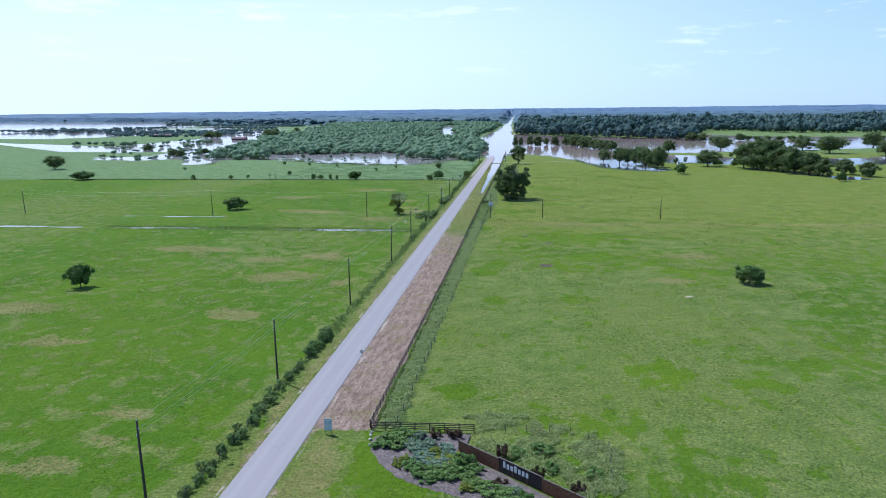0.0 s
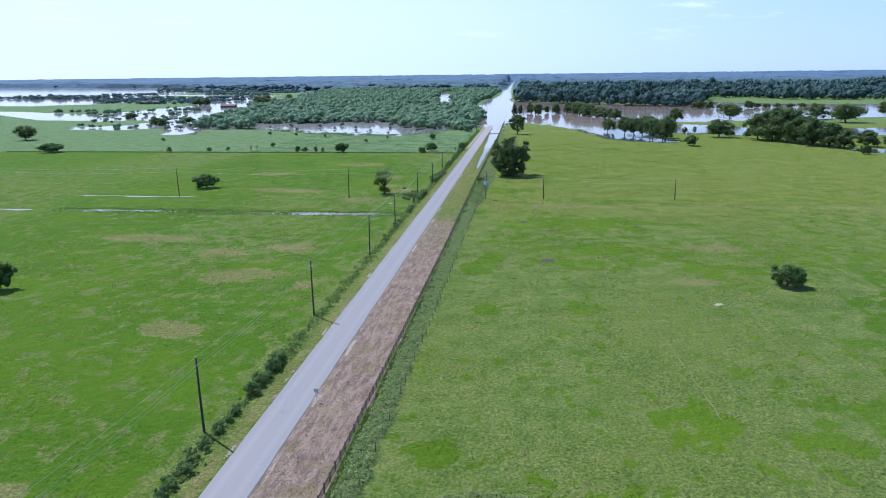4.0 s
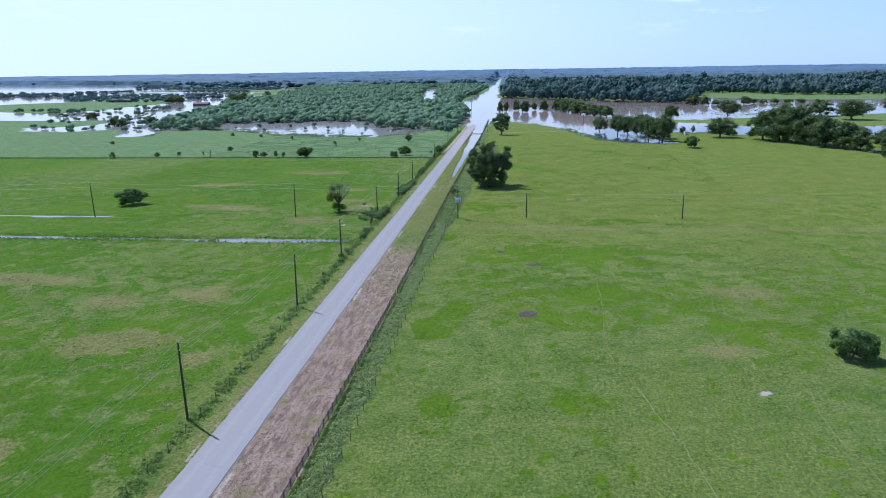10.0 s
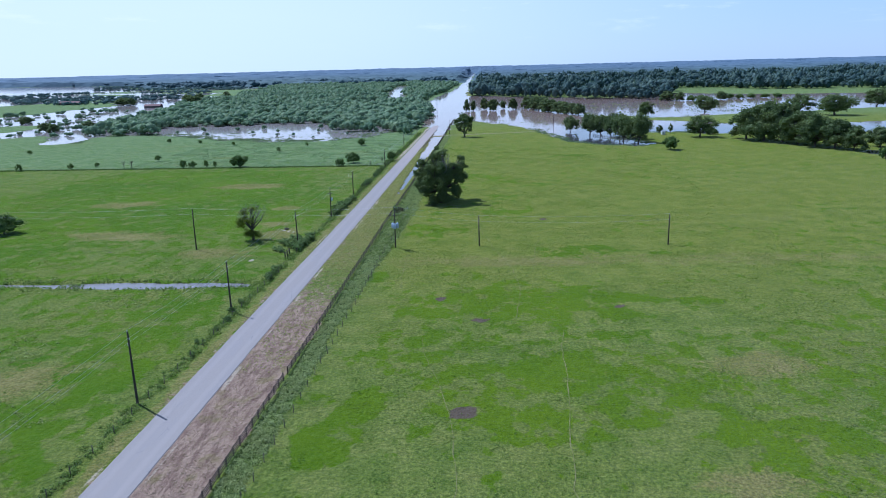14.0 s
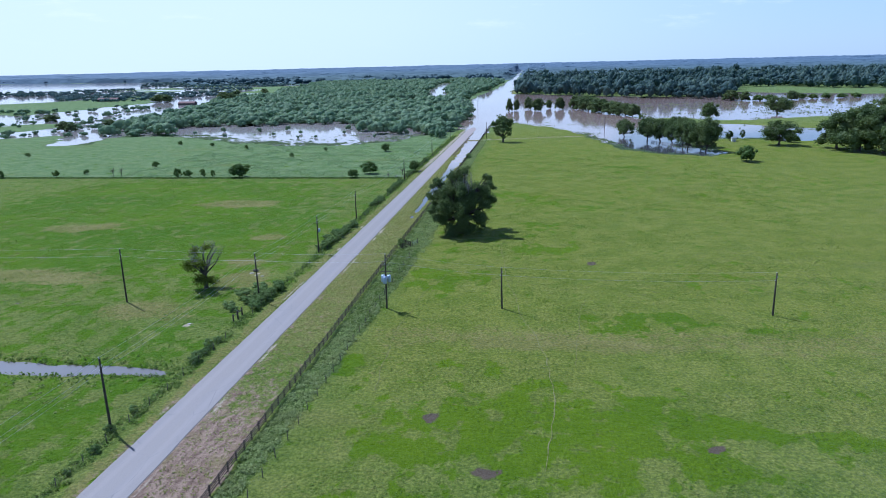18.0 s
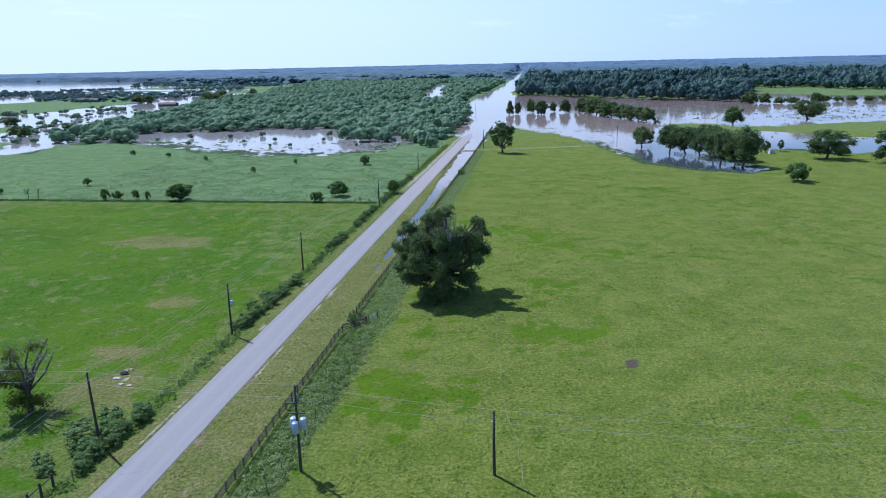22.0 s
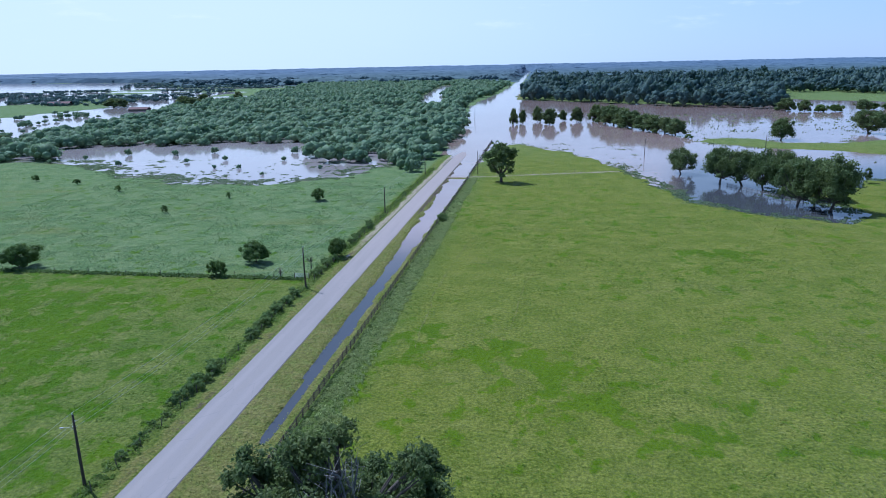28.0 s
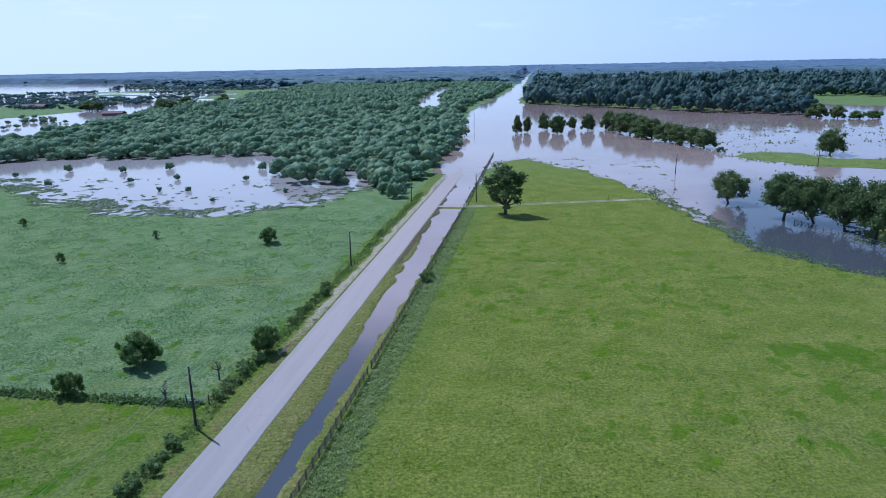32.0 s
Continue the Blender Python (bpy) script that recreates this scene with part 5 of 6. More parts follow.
# ---- road furniture ----
def road_sign():
    ob = thing("notice_board", (6.2, 94.3, 0), "pale blue notice board on two posts", "sign")
    ob.rotation_euler = (0, 0, 0.12)
    for x in (-0.42, 0.42):
        child("post", mesh_from("post", *box(x - 0.05, x + 0.05, -0.05, 0.05, -0.4, 2.3), POST_WOOD), ob)
    board = child("board", mesh_from("board", *box(-0.58, 0.58, -0.1, -0.055, 0.6, 2.6), SIGN_BLUE), ob, "pale blue panel")
    for z, w in ((2.25, 0.4), (2.0, 0.34), (1.5, 0.38), (1.2, 0.44), (0.9, 0.4)):
        child("text_bar", mesh_from("text_bar", *box(-w, w, -0.106, -0.102, z, z + 0.1), SIGN_PALE), board)


def small_sign(x, y):
    ob = thing("traffic_sign", (x, y, 0), "small grey traffic sign seen from behind", "sign")
    child("post", mesh_from("post", *tube([(0, 0, -0.3), (0, 0, 2.1)], [0.03, 0.03], 6), STEEL, True), ob)
    child("plate", mesh_from("plate", *box(-0.32, 0.32, -0.045, -0.03, 1.55, 2.25), STEEL), ob)


SIGN_BLUE = plain_material("faded_blue_panel", (0.30, 0.42, 0.50), (0.44, 0.55, 0.62), 2.0, 0.5, None, 0.0, 0.02)
SIGN_PALE = plain_material("white_lettering", (0.6, 0.62, 0.62), (0.8, 0.8, 0.78), 4.0, 0.6, None, 0.0, 0.02)
road_sign()
small_sign(3.9, 125.5)


# ---- entrance garden ----
RUST = plain_material("rusty_steel", (0.10, 0.042, 0.022), (0.24, 0.105, 0.05), 2.5, 0.8)
DARK_PANEL = plain_material("dark_bronze_panel", (0.022, 0.02, 0.02), (0.05, 0.042, 0.04), 2.0, 0.5, None, 0.3, 0.05)
MULCH = plain_material("bark_mulch", (0.05, 0.038, 0.032), (0.19, 0.15, 0.13), 3.0, 0.95, None, 0.0, 1.0)
STONE = plain_material("pale_stone", (0.36, 0.34, 0.30), (0.58, 0.55, 0.50), 3.0, 0.9)


def entrance_wall():
    a, b = np.array([27.3, 90.6]), np.array([45.4, 76.8])
    d = (b - a) / np.linalg.norm(b - a)
    turn = math.atan2(d[1], d[0])
    ob = thing("entrance_wall", (*a, 0), "rusty steel entrance wall with a dark name panel", "wall")
    ob.rotation_euler = (0, 0, turn)
    total, n = float(np.linalg.norm(b - a)), 9
    bay = total / n
    for k in range(n):
        dark = k in (3, 4, 5)
        panel = child("panel", mesh_from("panel", *box(k * bay + 0.07, (k + 1) * bay - 0.07, -0.05, 0.05, 0.05, 2.15 if dark else 1.95), DARK_PANEL if dark else RUST), ob, "dark bronze name panel" if dark else "rusty brown steel panel")
        child("cap", mesh_from("cap", *box(k * bay + 0.03, (k + 1) * bay - 0.03, -0.09, 0.09, (2.15 if dark else 1.95) + 0.002, (2.2 if dark else 2.0)), POST_WOOD), panel)
    for k in range(n + 1):
        child("post", mesh_from("post", *box(k * bay - 0.065, k * bay + 0.065, -0.08, 0.08, -0.4, 2.12), RUST), ob)
    for k in range(7):
        x = 3.35 * bay + k * 0.66
        tall = 0.95 if k in (0, 3) else 0.72
        child("letter_bar", mesh_from("letter_bar", *box(x, x + 0.42, -0.085, -0.055, 1.0, 1.0 + tall), SIGN_PALE), ob, "pale raised letter shape")


entrance_wall()


def garden_bed():
    rim = [(13.4, 94.5), (13.9, 90.2), (16.0, 86.3), (19.1, 83.2), (22.6, 81.0), (26.6, 79.8), (30.5, 78.0), (36.0, 75.0), (44.0, 72.0), (45.5, 76.4), (36.4, 83.4), (27.2, 90.4), (28.6, 96.6), (20.0, 96.0)]
    p = np.array(rim)
    q = np.concatenate([np.linspace(u, w, 6, endpoint=False) for u, w in zip(p, np.roll(p, -1, 0))])
    q = q + 0.12 * np.random.default_rng(3).normal(size=q.shape)
    c = q.mean(0)
    rings = [np.c_[c + (q - c) * k, np.full(len(q), z)] for k, z in ((1.0, -0.06), (0.97, 0.07), (0.7, 0.14), (0.4, 0.18), (0.1, 0.2))]
    n = len(q)
    f = [(i * n + j, i * n + (j + 1) % n, (i + 1) * n + (j + 1) % n, (i + 1) * n + j) for i in range(4) for j in range(n)]
    bed = new("garden_bed", mesh_from("garden_bed", np.concatenate(rings), f, MULCH, True))
    tagged(bed, "curved bed of grey-brown bark mulch", "garden bed", kind="structure")


garden_bed()
stone_mesh = mesh_from("stone", *core_ball((0, 0, 0.1), (0.3, 0.22, 0.2), np.random.default_rng(9), 5, 7), STONE)
for k, (x, y) in enumerate(((13.2, 93.0), (13.5, 91.4), (13.0, 94.4), (12.9, 95.4))):
    ob = tagged(new("stone", stone_mesh), "pale edging stone beside the bed", "stone", "edging stones")
    ob.location, ob.rotation_euler = (x, y, 0.0), (0, 0, k * 1.3)

GREY_LEAF = leaf_material("grey_shrub_leaves", (0.12, 0.19, 0.12), (0.27, 0.36, 0.25))
PURPLE_LEAF = leaf_material("purple_shrub_leaves", (0.06, 0.03, 0.035), (0.15, 0.08, 0.075))


GARDEN_LEAF = leaf_material("garden_shrub_leaves", (0.09, 0.17, 0.04), (0.27, 0.40, 0.12))


def shrub_model(mat, seed, label):
    return tree_model("shrub", 1.2, 2.0, seed, 10, 700, 0.15, 0.02, mat, label, "shrub", 0.03, 0.75)


green, greyish, purple, lime = shrub_model(GARDEN_LEAF, 301, "dark green shrub in the garden bed"), shrub_model(GREY_LEAF, 302, "grey-green shrub in the garden bed"), shrub_model(PURPLE_LEAF, 303, "purple-leaved young shrub beside the wall"), shrub_model(LEAF_YELLOW, 304, "yellow-green shrub in the garden bed")
GARDEN = [(16.2, 92.4, 1.5, 3.0, green), (18.6, 93.6, 1.6, 3.2, green), (20.6, 94.2, 1.3, 2.2, greyish), (15.0, 91.0, 1.2, 2.0, green), (21.0, 90.6, 1.2, 2.6, greyish), (22.5, 92.0, 1.3, 2.4, greyish), (23.6, 89.8, 1.0, 2.8, lime),
          (25.2, 91.2, 1.0, 2.6, greyish), (19.6, 87.2, 1.0, 2.2, lime), (21.0, 85.4, 1.2, 2.4, green), (22.6, 84.2, 1.3, 2.6, green), (24.4, 83.4, 1.3, 2.6, green), (26.2, 83.4, 1.3, 2.6, green), (28.0, 84.2, 1.4, 2.6, green), (24.8, 86.6, 1.0, 3.0, greyish),
          (22.4, 87.6, 1.0, 2.8, greyish), (28.4, 87.0, 2.2, 2.6, green), (29.8, 85.6, 1.6, 2.4, green), (31.9, 80.7, 1.3, 3.2, green), (29.6, 80.8, 1.1, 2.6, lime), (34.4, 79.4, 1.3, 3.0, green), (37.5, 78.2, 2.0, 2.0, green), (33.4, 82.6, 0.9, 1.8, purple),
          (23.0, 95.0, 1.6, 1.8, purple), (26.0, 95.0, 1.7, 2.0, purple), (38.6, 84.4, 2.2, 1.5, purple), (33.8, 89.6, 2.6, 1.6, purple), (40.6, 87.2, 1.2, 2.0, green), (44.0, 82.0, 1.6, 1.6, purple), (36.0, 90.5, 1.2, 2.2, green), (39.4, 92.0, 1.4, 2.6, green), (46.5, 86.0, 1.2, 2.2, green),
          (24.0, 87.8, 0.8, 3.6, lime), (26.4, 88.2, 0.8, 3.4, lime), (22.0, 89.4, 0.9, 3.2, greyish), (25.6, 89.6, 0.7, 3.4, greyish), (20.2, 91.8, 1.1, 2.8, greyish), (18.2, 91.4, 1.2, 2.4, green), (17.4, 94.2, 1.3, 2.6, green), (15.4, 93.4, 1.1, 2.2, green), (27.6, 85.6, 1.3, 2.6, green), (25.4, 84.8, 1.2, 2.6, green),
          (19.0, 85.8, 0.9, 1.8, lime), (23.6, 82.6, 1.1, 2.2, green), (29.4, 83.2, 1.2, 2.2, green), (30.8, 82.0, 1.1, 2.4, green), (33.2, 79.0, 1.2, 2.8, green), (36.0, 77.4, 1.2, 2.6, green), (35.6, 80.4, 1.0, 2.0, greyish), (39.0, 76.6, 1.4, 2.4, green), (41.0, 75.4, 1.3, 2.4, green)]
for x, y, h, w, m in GARDEN:
    plant(m, x, y, 0.85 * h, 1.2, 1.35 * w, 2.0, None, "", "garden shrubs")
for m in (green, greyish, purple, lime):
    drop_model(m)


# ---- hedge bushes along the road fence ----
r = np.random.default_rng(19)
LEAF_HEDGE = leaf_material("hedge_leaves", (0.115, 0.190, 0.060), (0.330, 0.440, 0.160))
hedge = [tree_model("bush", 2, 3, 170 + i, 12, 900, 0.12, 0.02, LEAF_HEDGE, "dark bush in the roadside fence row", "bush", 0.05, 0.75) for i in range(3)]
HEDGE = [(y, w, h) for lo, hi, gap, w, h in ((64, 112, 1.25, 1.9, 1.4), (114, 122, 1.2, 2.1, 1.6), (126.5, 143, 1.3, 2.7, 2.2), (232, 262, 5.5, 1.8, 1.2), (276, 286, 1.8, 2.4, 1.6), (303, 318, 1.5, 3.2, 2.2),
                                  (349, 379, 1.25, 3.3, 2.0), (392, 404, 2.6, 1.8, 1.2), (407, 421, 1.5, 2.8, 1.9), (431, 457, 1.7, 2.6, 1.7), (470, 484, 1.7, 2.6, 1.8), (500, 524, 1.9, 2.4, 1.7), (560, 580, 5, 1.8, 1.2))
         for y in np.arange(lo, hi, gap) for w, h in ((w, h),)]
for y, w, h in HEDGE:
    q = r.uniform(0.6, 1.15)
    plant(hedge[r.integers(0, 3)], -7.7 + r.normal() * 0.45, y + r.normal() * 0.5, h * q, 2, w * q, 3, None, "", "roadside bushes")
for x, y, h, w in ((-12.5, 309, 1.9, 5.0), (-11.2, 314, 2.1, 4.5), (-13.5, 303, 1.5, 3.5), (-10.4, 306, 1.9, 3.4), (-10.0, 311, 2.0, 3.4), (-14.6, 312, 1.3, 3.6), (-12.0, 301, 1.2, 2.6), (-10.5, 360, 1.6, 3.2), (-9.6, 366, 1.7, 3.2), (13.2, 353.0, 2.4, 2.6), (13.6, 530.3, 2.6, 3.2), (14.5, 532.0, 1.8, 2.4), (14.6, 529.0, 1.6, 2.6)):
    plant(hedge[1], x, y, h, 2, w, 3, None, "low rounded bush beside the fence", "roadside bushes")
for m in hedge:
    drop_model(m)


# ---- half-dead tree, bare tree, small bits ----
def half_dead_tree():
    r = np.random.default_rng(61)
    ob = thing("half_dead_tree", (-25.0, 315.1, 0), "half-dead tree with yellowish leaves and bare twigs", "tree")
    limbs, twigs, lobes = [tube([(0, 0, -0.4), (0.1, 0, 1.2), (0, 0.1, 3.0)], [0.42, 0.33, 0.28], 9)], [], []
    for k in range(13):
        a = k * 2.4
        reach, z = r.uniform(1.6, 3.8), r.uniform(4.2, 8.6)
        e = np.array([math.cos(a) * reach, math.sin(a) * reach, z])
        mid = np.array([0, 0.1, 2.8]) * 0.5 + e * 0.5 + r.normal(size=3) * 0.3
        limbs.append(tube([(0, 0.1, 2.6), mid, e], [0.17, 0.11, 0.04], 6))
        for _ in range(9):
            s = mid + (e - mid) * r.uniform(0.2, 1)
            twigs.append(tube([s, s + r.normal(size=3) * 0.5 + (0, 0, 0.4), s + r.normal(size=3) * 1.0 + (0, 0, 0.9)], [0.035, 0.02, 0.008], 4))
        if math.cos(a) < 0.25 or z < 5.5:
            lobes.append((tuple(e * (0.9, 0.9, 0.85)), (1.1, 1.1, 0.9)))
    lobes += [((-0.6, -0.5, 1.6), (1.5, 1.5, 1.3)), ((0.8, 0.2, 1.2), (1.4, 1.4, 1.0)), ((-2.6, 0.5, 4.0), (1.2, 1.2, 1.2))]
    child("trunk", mesh_from("trunk", *merged(limbs), BARK, True), ob)
    child("twigs", mesh_from("twigs", *merged(twigs), DEADWOOD), ob, "bare grey twigs")
    child("crown", mesh_from("crown", *crown_arrays(lobes, 5200, 0.16, r, 0.3, 8, (0.4, 1.25)), LEAF_YELLOW), ob, "sparse yellow-green leaves")
    ob.scale = (1.3, 1.3, 1.18)


def bare_tree(x, y, h, seed, label):
    r = np.random.default_rng(seed)
    ob = thing("bare_tree", (x, y, ground_at(x, y)), label, "tree")
    limbs = [tube([(0, 0, -0.3), (0.05, 0, h * 0.35), (0, 0.05, h * 0.6)], [0.16, 0.12, 0.09], 7)]
    for k in range(14):
        a = np.array([0, 0, h * r.uniform(0.3, 0.6)])
        e = a + np.array([r.normal() * h * 0.2, r.normal() * h * 0.2, h * r.uniform(0.2, 0.45)])
        limbs.append(tube([a, (a + e) / 2 + r.normal(size=3) * 0.15, e], [0.06, 0.04, 0.012], 5))
        limbs.append(tube([(a + e) / 2, e + r.normal(size=3) * 0.4], [0.03, 0.01], 4))
    child("trunk", mesh_from("trunk", *merged(limbs), BARK, True), ob)


half_dead_tree()
bare_tree(-10.9, 475.4, 3.8, 71, "small bare grey tree behind the fence")
bare_tree(-150, 469, 5.0, 72, "thin bare tree on the fence line")
bare_tree(-146, 469.5, 5.2, 73, "thin bare tree on the fence line")
bare_tree(-15.8, 467.6, 2.4, 74, "thin sapling on the fence line")


def hut():
    ob = thing("hut", (164.5, 596.0, ground_at(164.5, 596)), "small white hut with a pitched metal roof", "shed")
    child("wall", mesh_from("wall", *box(-1.2, 1.2, -1.0, 1.0, -0.1, 2.1), HUT_WHITE), ob)
    v = np.array([(-1.35, -1.15, 2.1), (1.35, -1.15, 2.1), (1.35, 1.15, 2.1), (-1.35, 1.15, 2.1), (-1.35, 0, 2.75), (1.35, 0, 2.75)])
    child("roof", mesh_from("roof", v, [(0, 1, 5, 4), (2, 3, 4, 5), (0, 4, 3, 3), (1, 2, 5, 5), (0, 3, 2, 1)][:2], STEEL), ob)
    child("gable", mesh_from("gable", v[[0, 4, 3]], [(0, 1, 2)], HUT_WHITE), ob)
    child("gable", mesh_from("gable", v[[1, 2, 5]], [(0, 1, 2)], HUT_WHITE), ob)
    child("door", mesh_from("door", *box(-0.4, 0.4, -1.03, -0.99, 0.0, 1.85), STEEL), ob)


HUT_WHITE = plain_material("white_board_paint", (0.6, 0.6, 0.6), (0.8, 0.8, 0.78), 3.0, 0.7)
hut()



def far_barn(x, y, turn, long, deep, high, roof_mat, label):
    ob = thing("barn", (x, y, ground_at(x, y)), label, "barn")
    ob.rotation_euler = (0, 0, turn)
    child("wall", mesh_from("wall", *box(-long / 2, long / 2, -deep / 2, deep / 2, -0.8, high), POST_WOOD), ob)
    e, f, top = long / 2 + 0.5, deep / 2 + 0.6, high + deep * 0.22
    for side in (-1, 1):
        v = np.array([(-e, side * f, high - 0.15), (e, side * f, high - 0.15), (e, 0, top), (-e, 0, top)])
        child("roof", mesh_from("roof", np.concatenate([v, v + (0, 0, 0.15)]), [(0, 1, 2, 3), (4, 5, 6, 7), (0, 1, 5, 4), (1, 2, 6, 5), (2, 3, 7, 6), (3, 0, 4, 7)], roof_mat), ob)


RED_ROOF = plain_material("faded_red_roof", (0.13, 0.075, 0.07), (0.21, 0.125, 0.115), 0.6, 0.9)
far_barn(-668, 1240, 0.1, 34, 11, 3.4, RED_ROOF, "long low barn with a faded red roof")
far_barn(-450, 1098, 0.05, 24, 10, 3.0, RED_ROOF, "low brown barn standing beside the flood water")

slab_rng = np.random.default_rng(23)
for x, y, s in ((-18.9, 326.6, 1.0), (-16.9, 324.7, 0.8), (-15.3, 324.4, 0.75), (-17.6, 293.3, 0.7)):
    v, f = core_ball((0, 0, 0.06), (s * 0.62, s * 0.42, 0.1), slab_rng, 5, 9)
    ob = tagged(new("concrete_slab", mesh_from("concrete_slab", v, f, STONE)), "broken pale concrete slab in the grass", "slab", "broken slabs")
    ob.location = (x, y, ground_at(x, y) + 0.02)
v, f = core_ball((0, 0, 0.2), (0.8, 0.5, 0.4), slab_rng, 5, 9)
ob = tagged(new("brush_pile", mesh_from("brush_pile", v, f, BARK)), "dark pile of old brush beside the slabs", "brush pile")
ob.location = (-18.6, 328.2, 0)


SILT = plain_material("damp_silt", (0.22, 0.17, 0.135), (0.34, 0.275, 0.225), 1.5, 0.9)


def culvert():
    ob = thing("culvert_crossing", (8.5, 614.6, 0), "pale earth crossing over the flooded ditch", "crossing")
    v, f = box(-5.3, 4.6, -1.7, 1.7, -0.9, 0.0)
    v[4:, 1] *= 0.8
    v[4:, 2] += 0.02
    child("fill", mesh_from("fill", v, f, SILT), ob)
    for y in (-1.9, 1.9):
        child("pipe_end", mesh_from("pipe_end", *tube([(0.6, y * 0.86, -0.35), (0.6, y, -0.35)], [0.3, 0.3], 12), STEEL, True), ob)


culvert()


# ---- cattle trails ----
LANE = plain_material("pale_lane_gravel", (0.24, 0.205, 0.15), (0.40, 0.355, 0.28), 2.0, 0.95)
SOIL = plain_material("trodden_soil", (0.125, 0.135, 0.04), (0.205, 0.195, 0.08), 2.0, 0.95)


def trail(pts, wide, label="narrow trodden cattle trail across the pasture", name="cattle_trail", mat=None):
    p = np.array(pts, float)
    d = np.r_[0, np.cumsum(np.linalg.norm(np.diff(p, axis=0), axis=1))]
    s = np.arange(0, d[-1], 0.9)
    x, y = np.interp(s, d, p[:, 0]), np.interp(s, d, p[:, 1])
    x = x + 0.5 * value_noise(s, 0 * s, 9.0, 81) + 0.2 * value_noise(s, 0 * s, 2.5, 82)
    w = 0.34 * wide * (0.35 + 0.65 * np.abs(value_noise(s, 0 * s, 3.0, 83)))
    t = np.gradient(np.c_[x, y], axis=0)
    t /= np.linalg.norm(t, axis=1)[:, None]
    side = np.c_[t[:, 1], -t[:, 0]]
    rows = []
    for k, lift in ((-1, 0.0), (0, 0.05), (1, 0.0)):
        q = np.c_[x, y] + side * (k * w)[:, None]
        rows.append(np.c_[q, ground_height(q[:, 0], q[:, 1]) + 0.03 + lift])
    n = len(s)
    v = np.concatenate(rows)
    i = np.arange(n - 1)
    f = np.concatenate([np.c_[i + k * n, i + 1 + k * n, i + 1 + (k + 1) * n, i + (k + 1) * n] for k in (0, 1)])
    tagged(new(name, mesh_from(name, v, f, mat or SOIL, True)), label, "path", kind="structure")


trail([(60.5, 243.9), (58.5, 215), (57.4, 194), (59.7, 181.1), (61.5, 172.6), (63.3, 162.7), (64.6, 150.3), (65.3, 143.0), (66.5, 125)], 0.32)
trail([(33.5, 240.2), (39.0, 218.3), (41.8, 205.9), (43.0, 192.7), (42.8, 180)], 0.22)
trail([(86.6, 180.2), (85.1, 165.6), (85.9, 152.4), (88, 138)], 0.25)
trail([(40.4, 360.0), (43.0, 329.0), (47.2, 309.2), (48.2, 300.2), (50.4, 294.1), (52.3, 285.0), (53.5, 266), (52.0, 250)], 0.3)
trail([(60.5, 313.9), (57.5, 290.3), (57.0, 280.0)], 0.25)
trail([(27.3, 350.0), (28.9, 327.8), (26.3, 317.7), (24.5, 290.0), (26.0, 268.0)], 0.2)
trail([(26.5, 512.0), (23.9, 491.0), (23.0, 460.0), (24.0, 430.0)], 0.22)
trail([(44.0, 478.0), (41.2, 459.1), (40.5, 440.0)], 0.2)


for side in (-0.85, 0.85):
    trail([(3.4, 614.6 + side), (13.0, 615.0 + side), (30.0, 619.4 + side), (55.0, 626.2 + side), (80.0, 633.0 + side)], 1.7, "pale wheel track of a farm lane", "wheel_track", LANE)


# ---- weeds and tufts ----
def tufts(name, x, y, size, mat, label, seed, blades=3, tall=1.0, spread=None):
    r = np.random.default_rng(seed)
    z = ground_height(x, y)
    ok = z > WATER_Z - 0.08
    x, y, z = x[ok], y[ok], z[ok]
    n = len(x) * blades
    c = np.repeat(np.c_[x, y, z], blades, 0)
    s = size * r.uniform(0.5, 1.4, (n, 1))
    c[:, :2] += r.normal(size=(n, 2)) * s * 0.7
    c[:, 2:] += s * r.uniform(0.15, 0.6, (n, 1)) * tall
    out = np.c_[r.normal(size=(n, 2)) * 0.3, 1.3 * np.ones(n)]
    if spread:
        out = sphere_points(n, r)
        out[:, 2] = np.abs(out[:, 2])
        big = np.repeat(r.uniform(*spread, (len(x), 1)), blades, 0)
        c = np.repeat(np.c_[x, y, z], blades, 0) + out * big * (1, 1, tall) * r.uniform(0.65, 1.08, (n, 1))
    out /= np.linalg.norm(out, axis=1)[:, None]
    v, f = leaf_quads(c, out, 1.0, r)
    v = (v.reshape(n, 4, 3) - c[:, None]) * s[:, None] + c[:, None]
    return tagged(new(name, mesh_from(name, v.reshape(-1, 3), f, mat)), label, "weeds", kind="stuff")


r = np.random.default_rng(90)
TUFT = leaf_material("pasture_tufts", (0.10, 0.19, 0.015), (0.24, 0.33, 0.07))
LEAF_RANK = leaf_material("rank_weeds", (0.11, 0.19, 0.035), (0.30, 0.40, 0.10))
LEAF_COARSE = leaf_material("coarse_grass", (0.17, 0.28, 0.13), (0.37, 0.49, 0.28))
LEAF_ROUGH = leaf_material("rough_weed_leaves", (0.25, 0.31, 0.10), (0.54, 0.58, 0.25))
TUFT_DRY = leaf_material("dry_verge_tufts", (0.32, 0.34, 0.09), (0.58, 0.58, 0.24))


def field(n, x0, x1, y0, y1, cell, seed, cut):
    x, y = r.uniform(x0, x1, n), r.uniform(y0, y1, n)
    keep = value_noise(x, y, cell, seed) + 0.6 * value_noise(x, y, cell * 0.3, seed + 1) > cut
    return x[keep], y[keep]


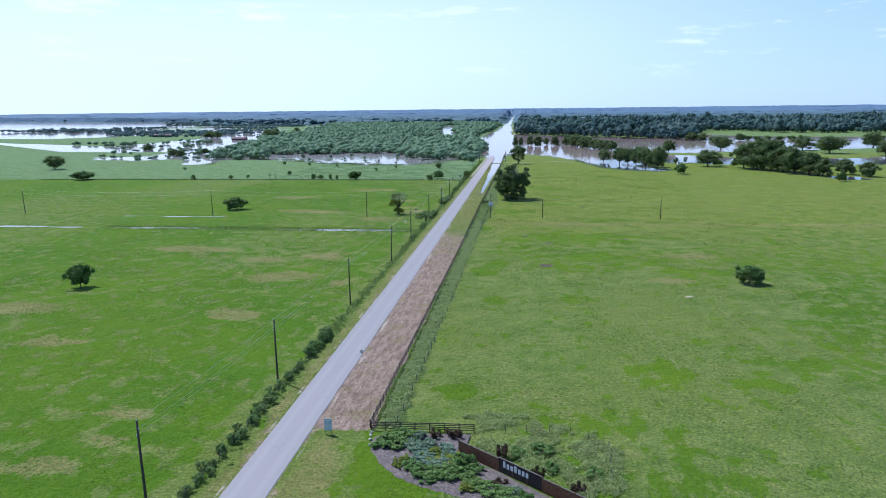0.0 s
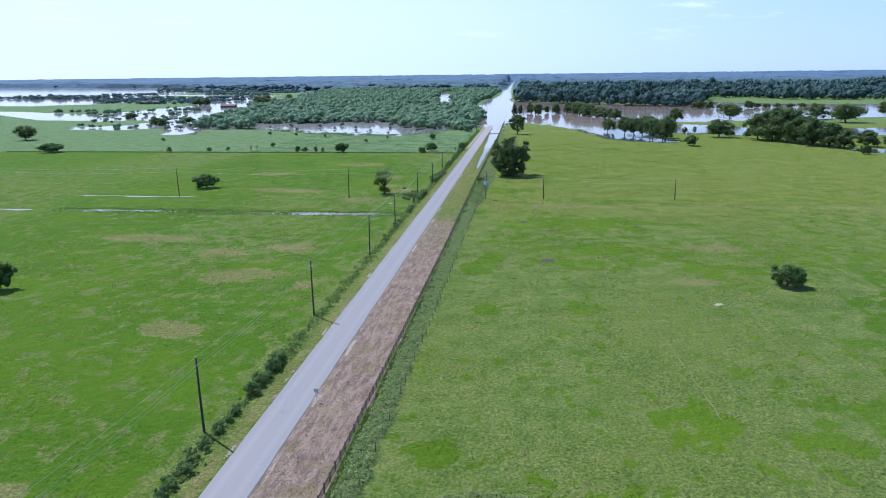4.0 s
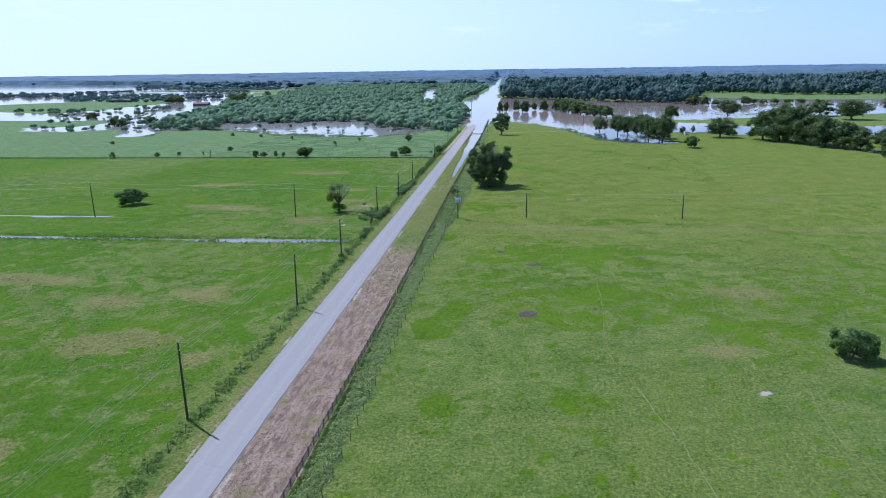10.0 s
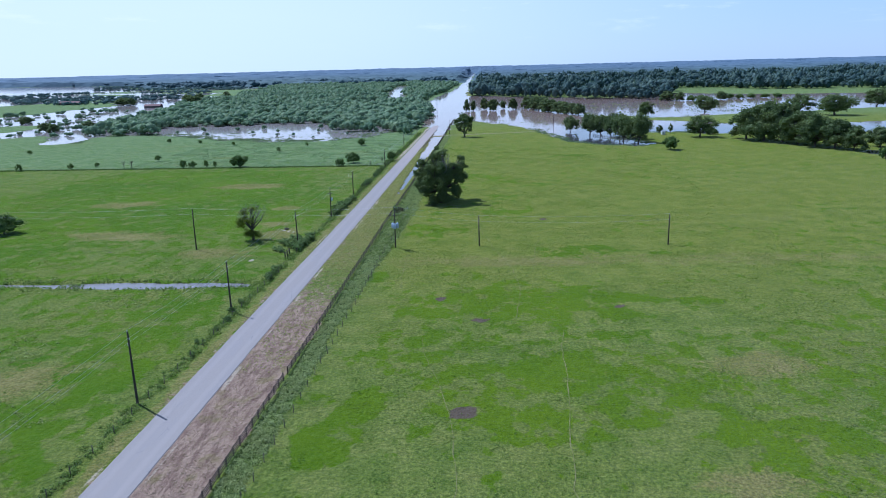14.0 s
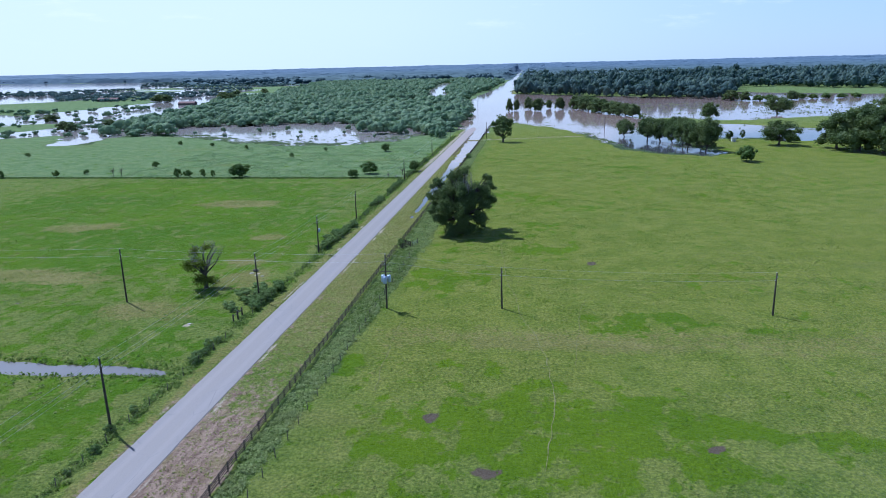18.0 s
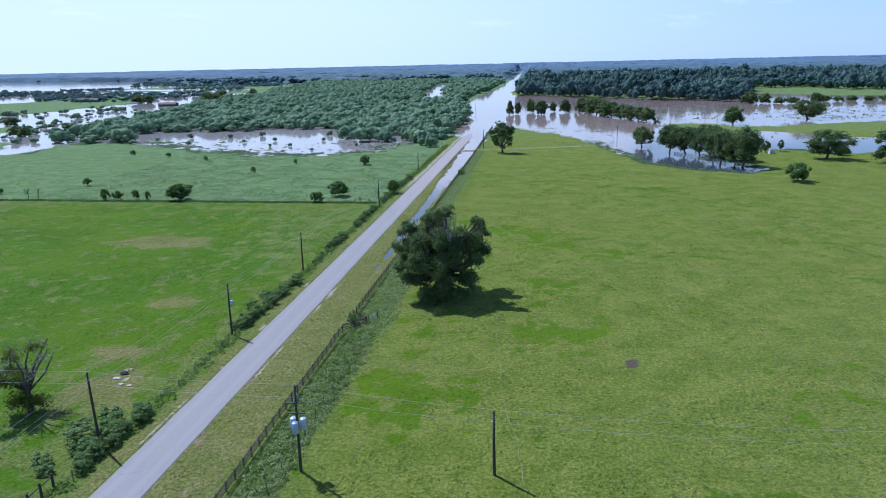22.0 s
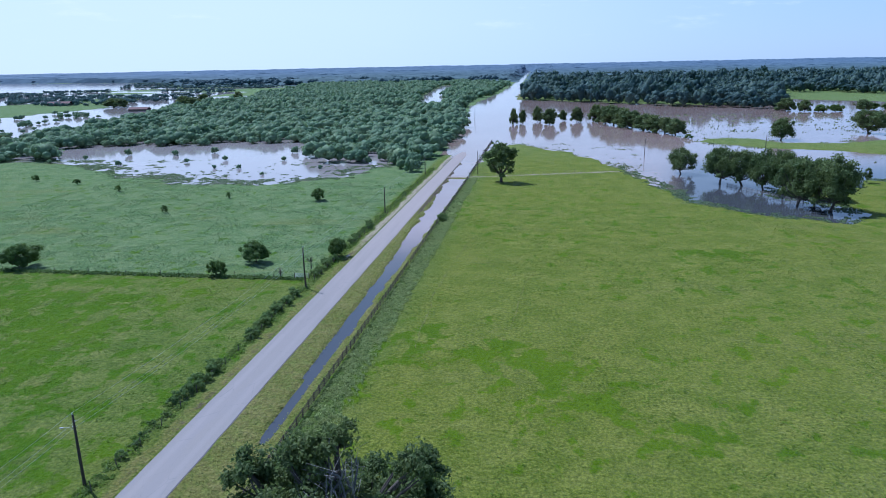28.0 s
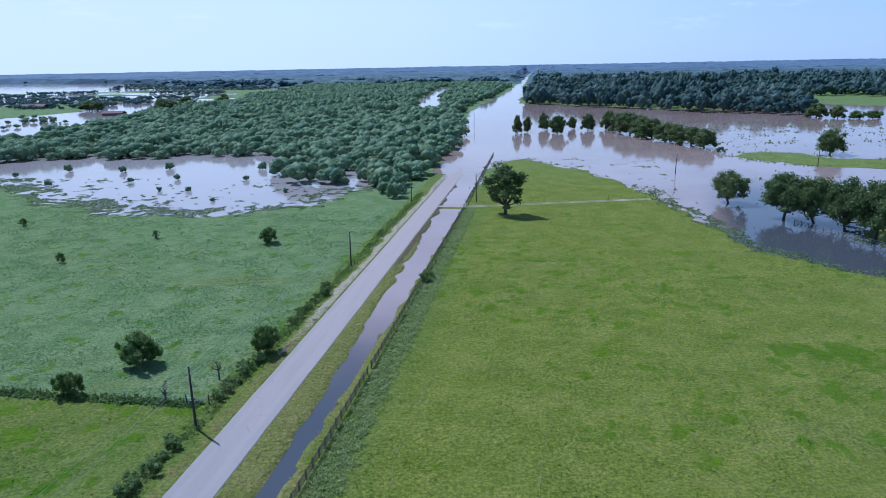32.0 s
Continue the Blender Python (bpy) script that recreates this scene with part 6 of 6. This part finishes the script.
x, y = field(40000, 18, 135, 75, 300, 9.0, 101, 0.05)
tufts("pasture_tufts", x, y, 0.12, TUFT, "short uneven tufts of pasture grass", 91, 3, 0.7, (0.1, 0.32))
x, y = field(34000, -125, -9, 75, 320, 10.0, 103, 0.05)
tufts("pasture_tufts", x, y, 0.12, TUFT, "short uneven tufts of pasture grass", 92, 3, 0.7, (0.1, 0.32))
x, y = field(34000, 15, 130, 300, 540, 9.0, 105, 0.1)
tufts("pasture_tufts", x, y, 0.12, TUFT, "short uneven tufts of pasture grass", 93, 3, 0.7, (0.1, 0.32))
x, y = field(30000, -150, -9, 320, 466, 7.0, 127, 0.05)
tufts("pasture_tufts", x, y, 0.12, TUFT, "short uneven tufts of pasture grass", 90, 3, 0.7, (0.1, 0.32))
x, y = field(30000, -150, -9, 468, 600, 7.0, 107, 0.0)
tufts("pasture_tufts", x, y, 0.15, LEAF_COARSE, "grey-green tufts of coarse pasture grass", 94, 4, 0.7, (0.15, 0.5))
x, y = field(9000, -120, -12, 140, 290, 13.0, 109, 0.55)
tufts("field_weeds", x, y, 0.13, LEAF_ROUGH, "clumps of grey-green weeds in the pasture", 95, 12, 0.7, (0.2, 0.5))
r = np.random.default_rng(190)
y = 97 + 514 * r.uniform(size=4200)
wide = np.interp(y, [97, 250, 300, 360, 420, 611], [3.4, 3.0, 5.0, 7.5, 4.6, 3.6])
x = 13.4 + wide * r.uniform(size=4200) ** 0.9
tufts("fence_weeds", x, y, 0.125, LEAF_WEED, "tall grey-green weeds along the board fence", 96, 34, 0.8, (0.25, 0.95))
x, y = r.uniform(13.6, 19.0, 200), r.uniform(296, 350, 200)
tufts("fence_weeds", x, y, 0.15, LEAF_RANK, "rank green weeds round the gate", 97, 34, 0.9, (0.35, 1.0))
x, y = r.uniform(26, 52, 3000), r.uniform(78, 104, 3000)
keep = (inside([(28, 103), (30, 98), (32, 91), (45, 80), (49, 80), (50.5, 92), (46, 100), (36, 104)], x, y) + 2.5 * value_noise(x, y, 3.0, 141) > 0) & (value_noise(x, y, 4.0, 142) + 0.8 * value_noise(x, y, 1.6, 143) > -0.35)
tufts("rough_weeds", x[keep], y[keep], 0.12, LEAF_ROUGH, "rough tall weeds behind the entrance wall", 98, 36, 0.9, (0.2, 0.95))
x, y = r.normal(-7.5, 0.75, 2200), 60 + 580 * r.uniform(size=2200) ** 0.8
tufts("fence_weeds", x, y, 0.15, LEAF_RANK, "rank green weeds along the roadside fence", 99, 26, 0.8, (0.25, 0.75))
r = np.random.default_rng(191)
x, y = -r.uniform(10, 330, 5200), 467 + r.normal(size=5200) * 0.5
tufts("fence_weeds", x, y, 0.34, LEAF_BUSH, "dark line of weeds under the dividing fence", 100, 4, 1.3)
x, y = r.uniform(4.0, 12.2, 6000), r.uniform(225, 612, 6000)
tufts("verge_tufts", x, y, 0.1, TUFT_DRY, "rough grass tufts on the verge", 111, 7, 0.7, (0.08, 0.28))
STRAW = leaf_material("cut_straw", (0.25, 0.18, 0.13), (0.42, 0.32, 0.24), 0.9)
x, y = r.uniform(3.9, 12.4, 9000), r.uniform(97, 290, 9000)
keep = r.uniform(size=len(x)) < smooth(y, 300, 215)
tufts("cut_straw", x[keep], y[keep], 0.11, STRAW, "loose brown cut stalks strewn on the strip", 112, 2, 0.5)
x, y = -r.uniform(9, 150, 2400), 272 + r.normal(size=2400) * 2.3
tufts("pond_weeds", x, y, 0.16, LEAF_RANK, "dark rushes along the long puddle", 113, 9, 1.5, (0.15, 0.4))


def wet_tufts(name, n, x0, x1, y0, y1, lo, hi, seed, label, size=0.4):
    """Grass that stands out of shallow water, thicker towards the shore."""
    x, y = r.uniform(x0, x1, n), r.uniform(y0, y1, n)
    z = ground_height(x, y)
    keep = (z < WATER_Z + 0.06) & (z > lo) & (0.7 * value_noise(x, y, 8.0, seed) + 0.7 * value_noise(x, y, 2.0, seed + 1) > hi)
    x, y = x[keep], y[keep]
    c = np.c_[x, y, np.full(len(x), WATER_Z + 0.05)]
    v, f = leaf_quads(c, np.tile([0.0, 0.0, 1.0], (len(c), 1)), size, np.random.default_rng(seed))
    v[:, 2] = np.maximum(v[:, 2], WATER_Z - 0.02)
    tagged(new(name, mesh_from(name, v, f, WET_GRASS)), label, "grass", kind="stuff")


WET_GRASS = leaf_material("drowned_grass", (0.10, 0.16, 0.075), (0.22, 0.29, 0.16))
wet_tufts("flooded_grass", 240000, -270, -18, 555, 670, -0.60, -0.15, 131, "grass blades standing out of shallow flood water", 0.34)
wet_tufts("flooded_grass", 120000, 80, 190, 520, 650, -0.52, -0.15, 133, "grass blades standing out of shallow flood water", 0.32)
wet_tufts("flooded_grass", 14000, 10, 95, 625, 745, -0.62, 0.25, 135, "grass blades standing out of shallow flood water", 0.5)
wet_tufts("flooded_grass", 16000, 130, 330, 660, 800, -0.60, 0.2, 137, "grass blades standing out of shallow flood water", 0.7)
wet_tufts("flooded_grass", 9000, 140, 360, 800, 965, -0.75, 0.42, 139, "grass clumps standing out of the far flood water", 0.9)
for m in (*trunked, *broad, *slim, *full, *small, *shrub):
    drop_model(m)
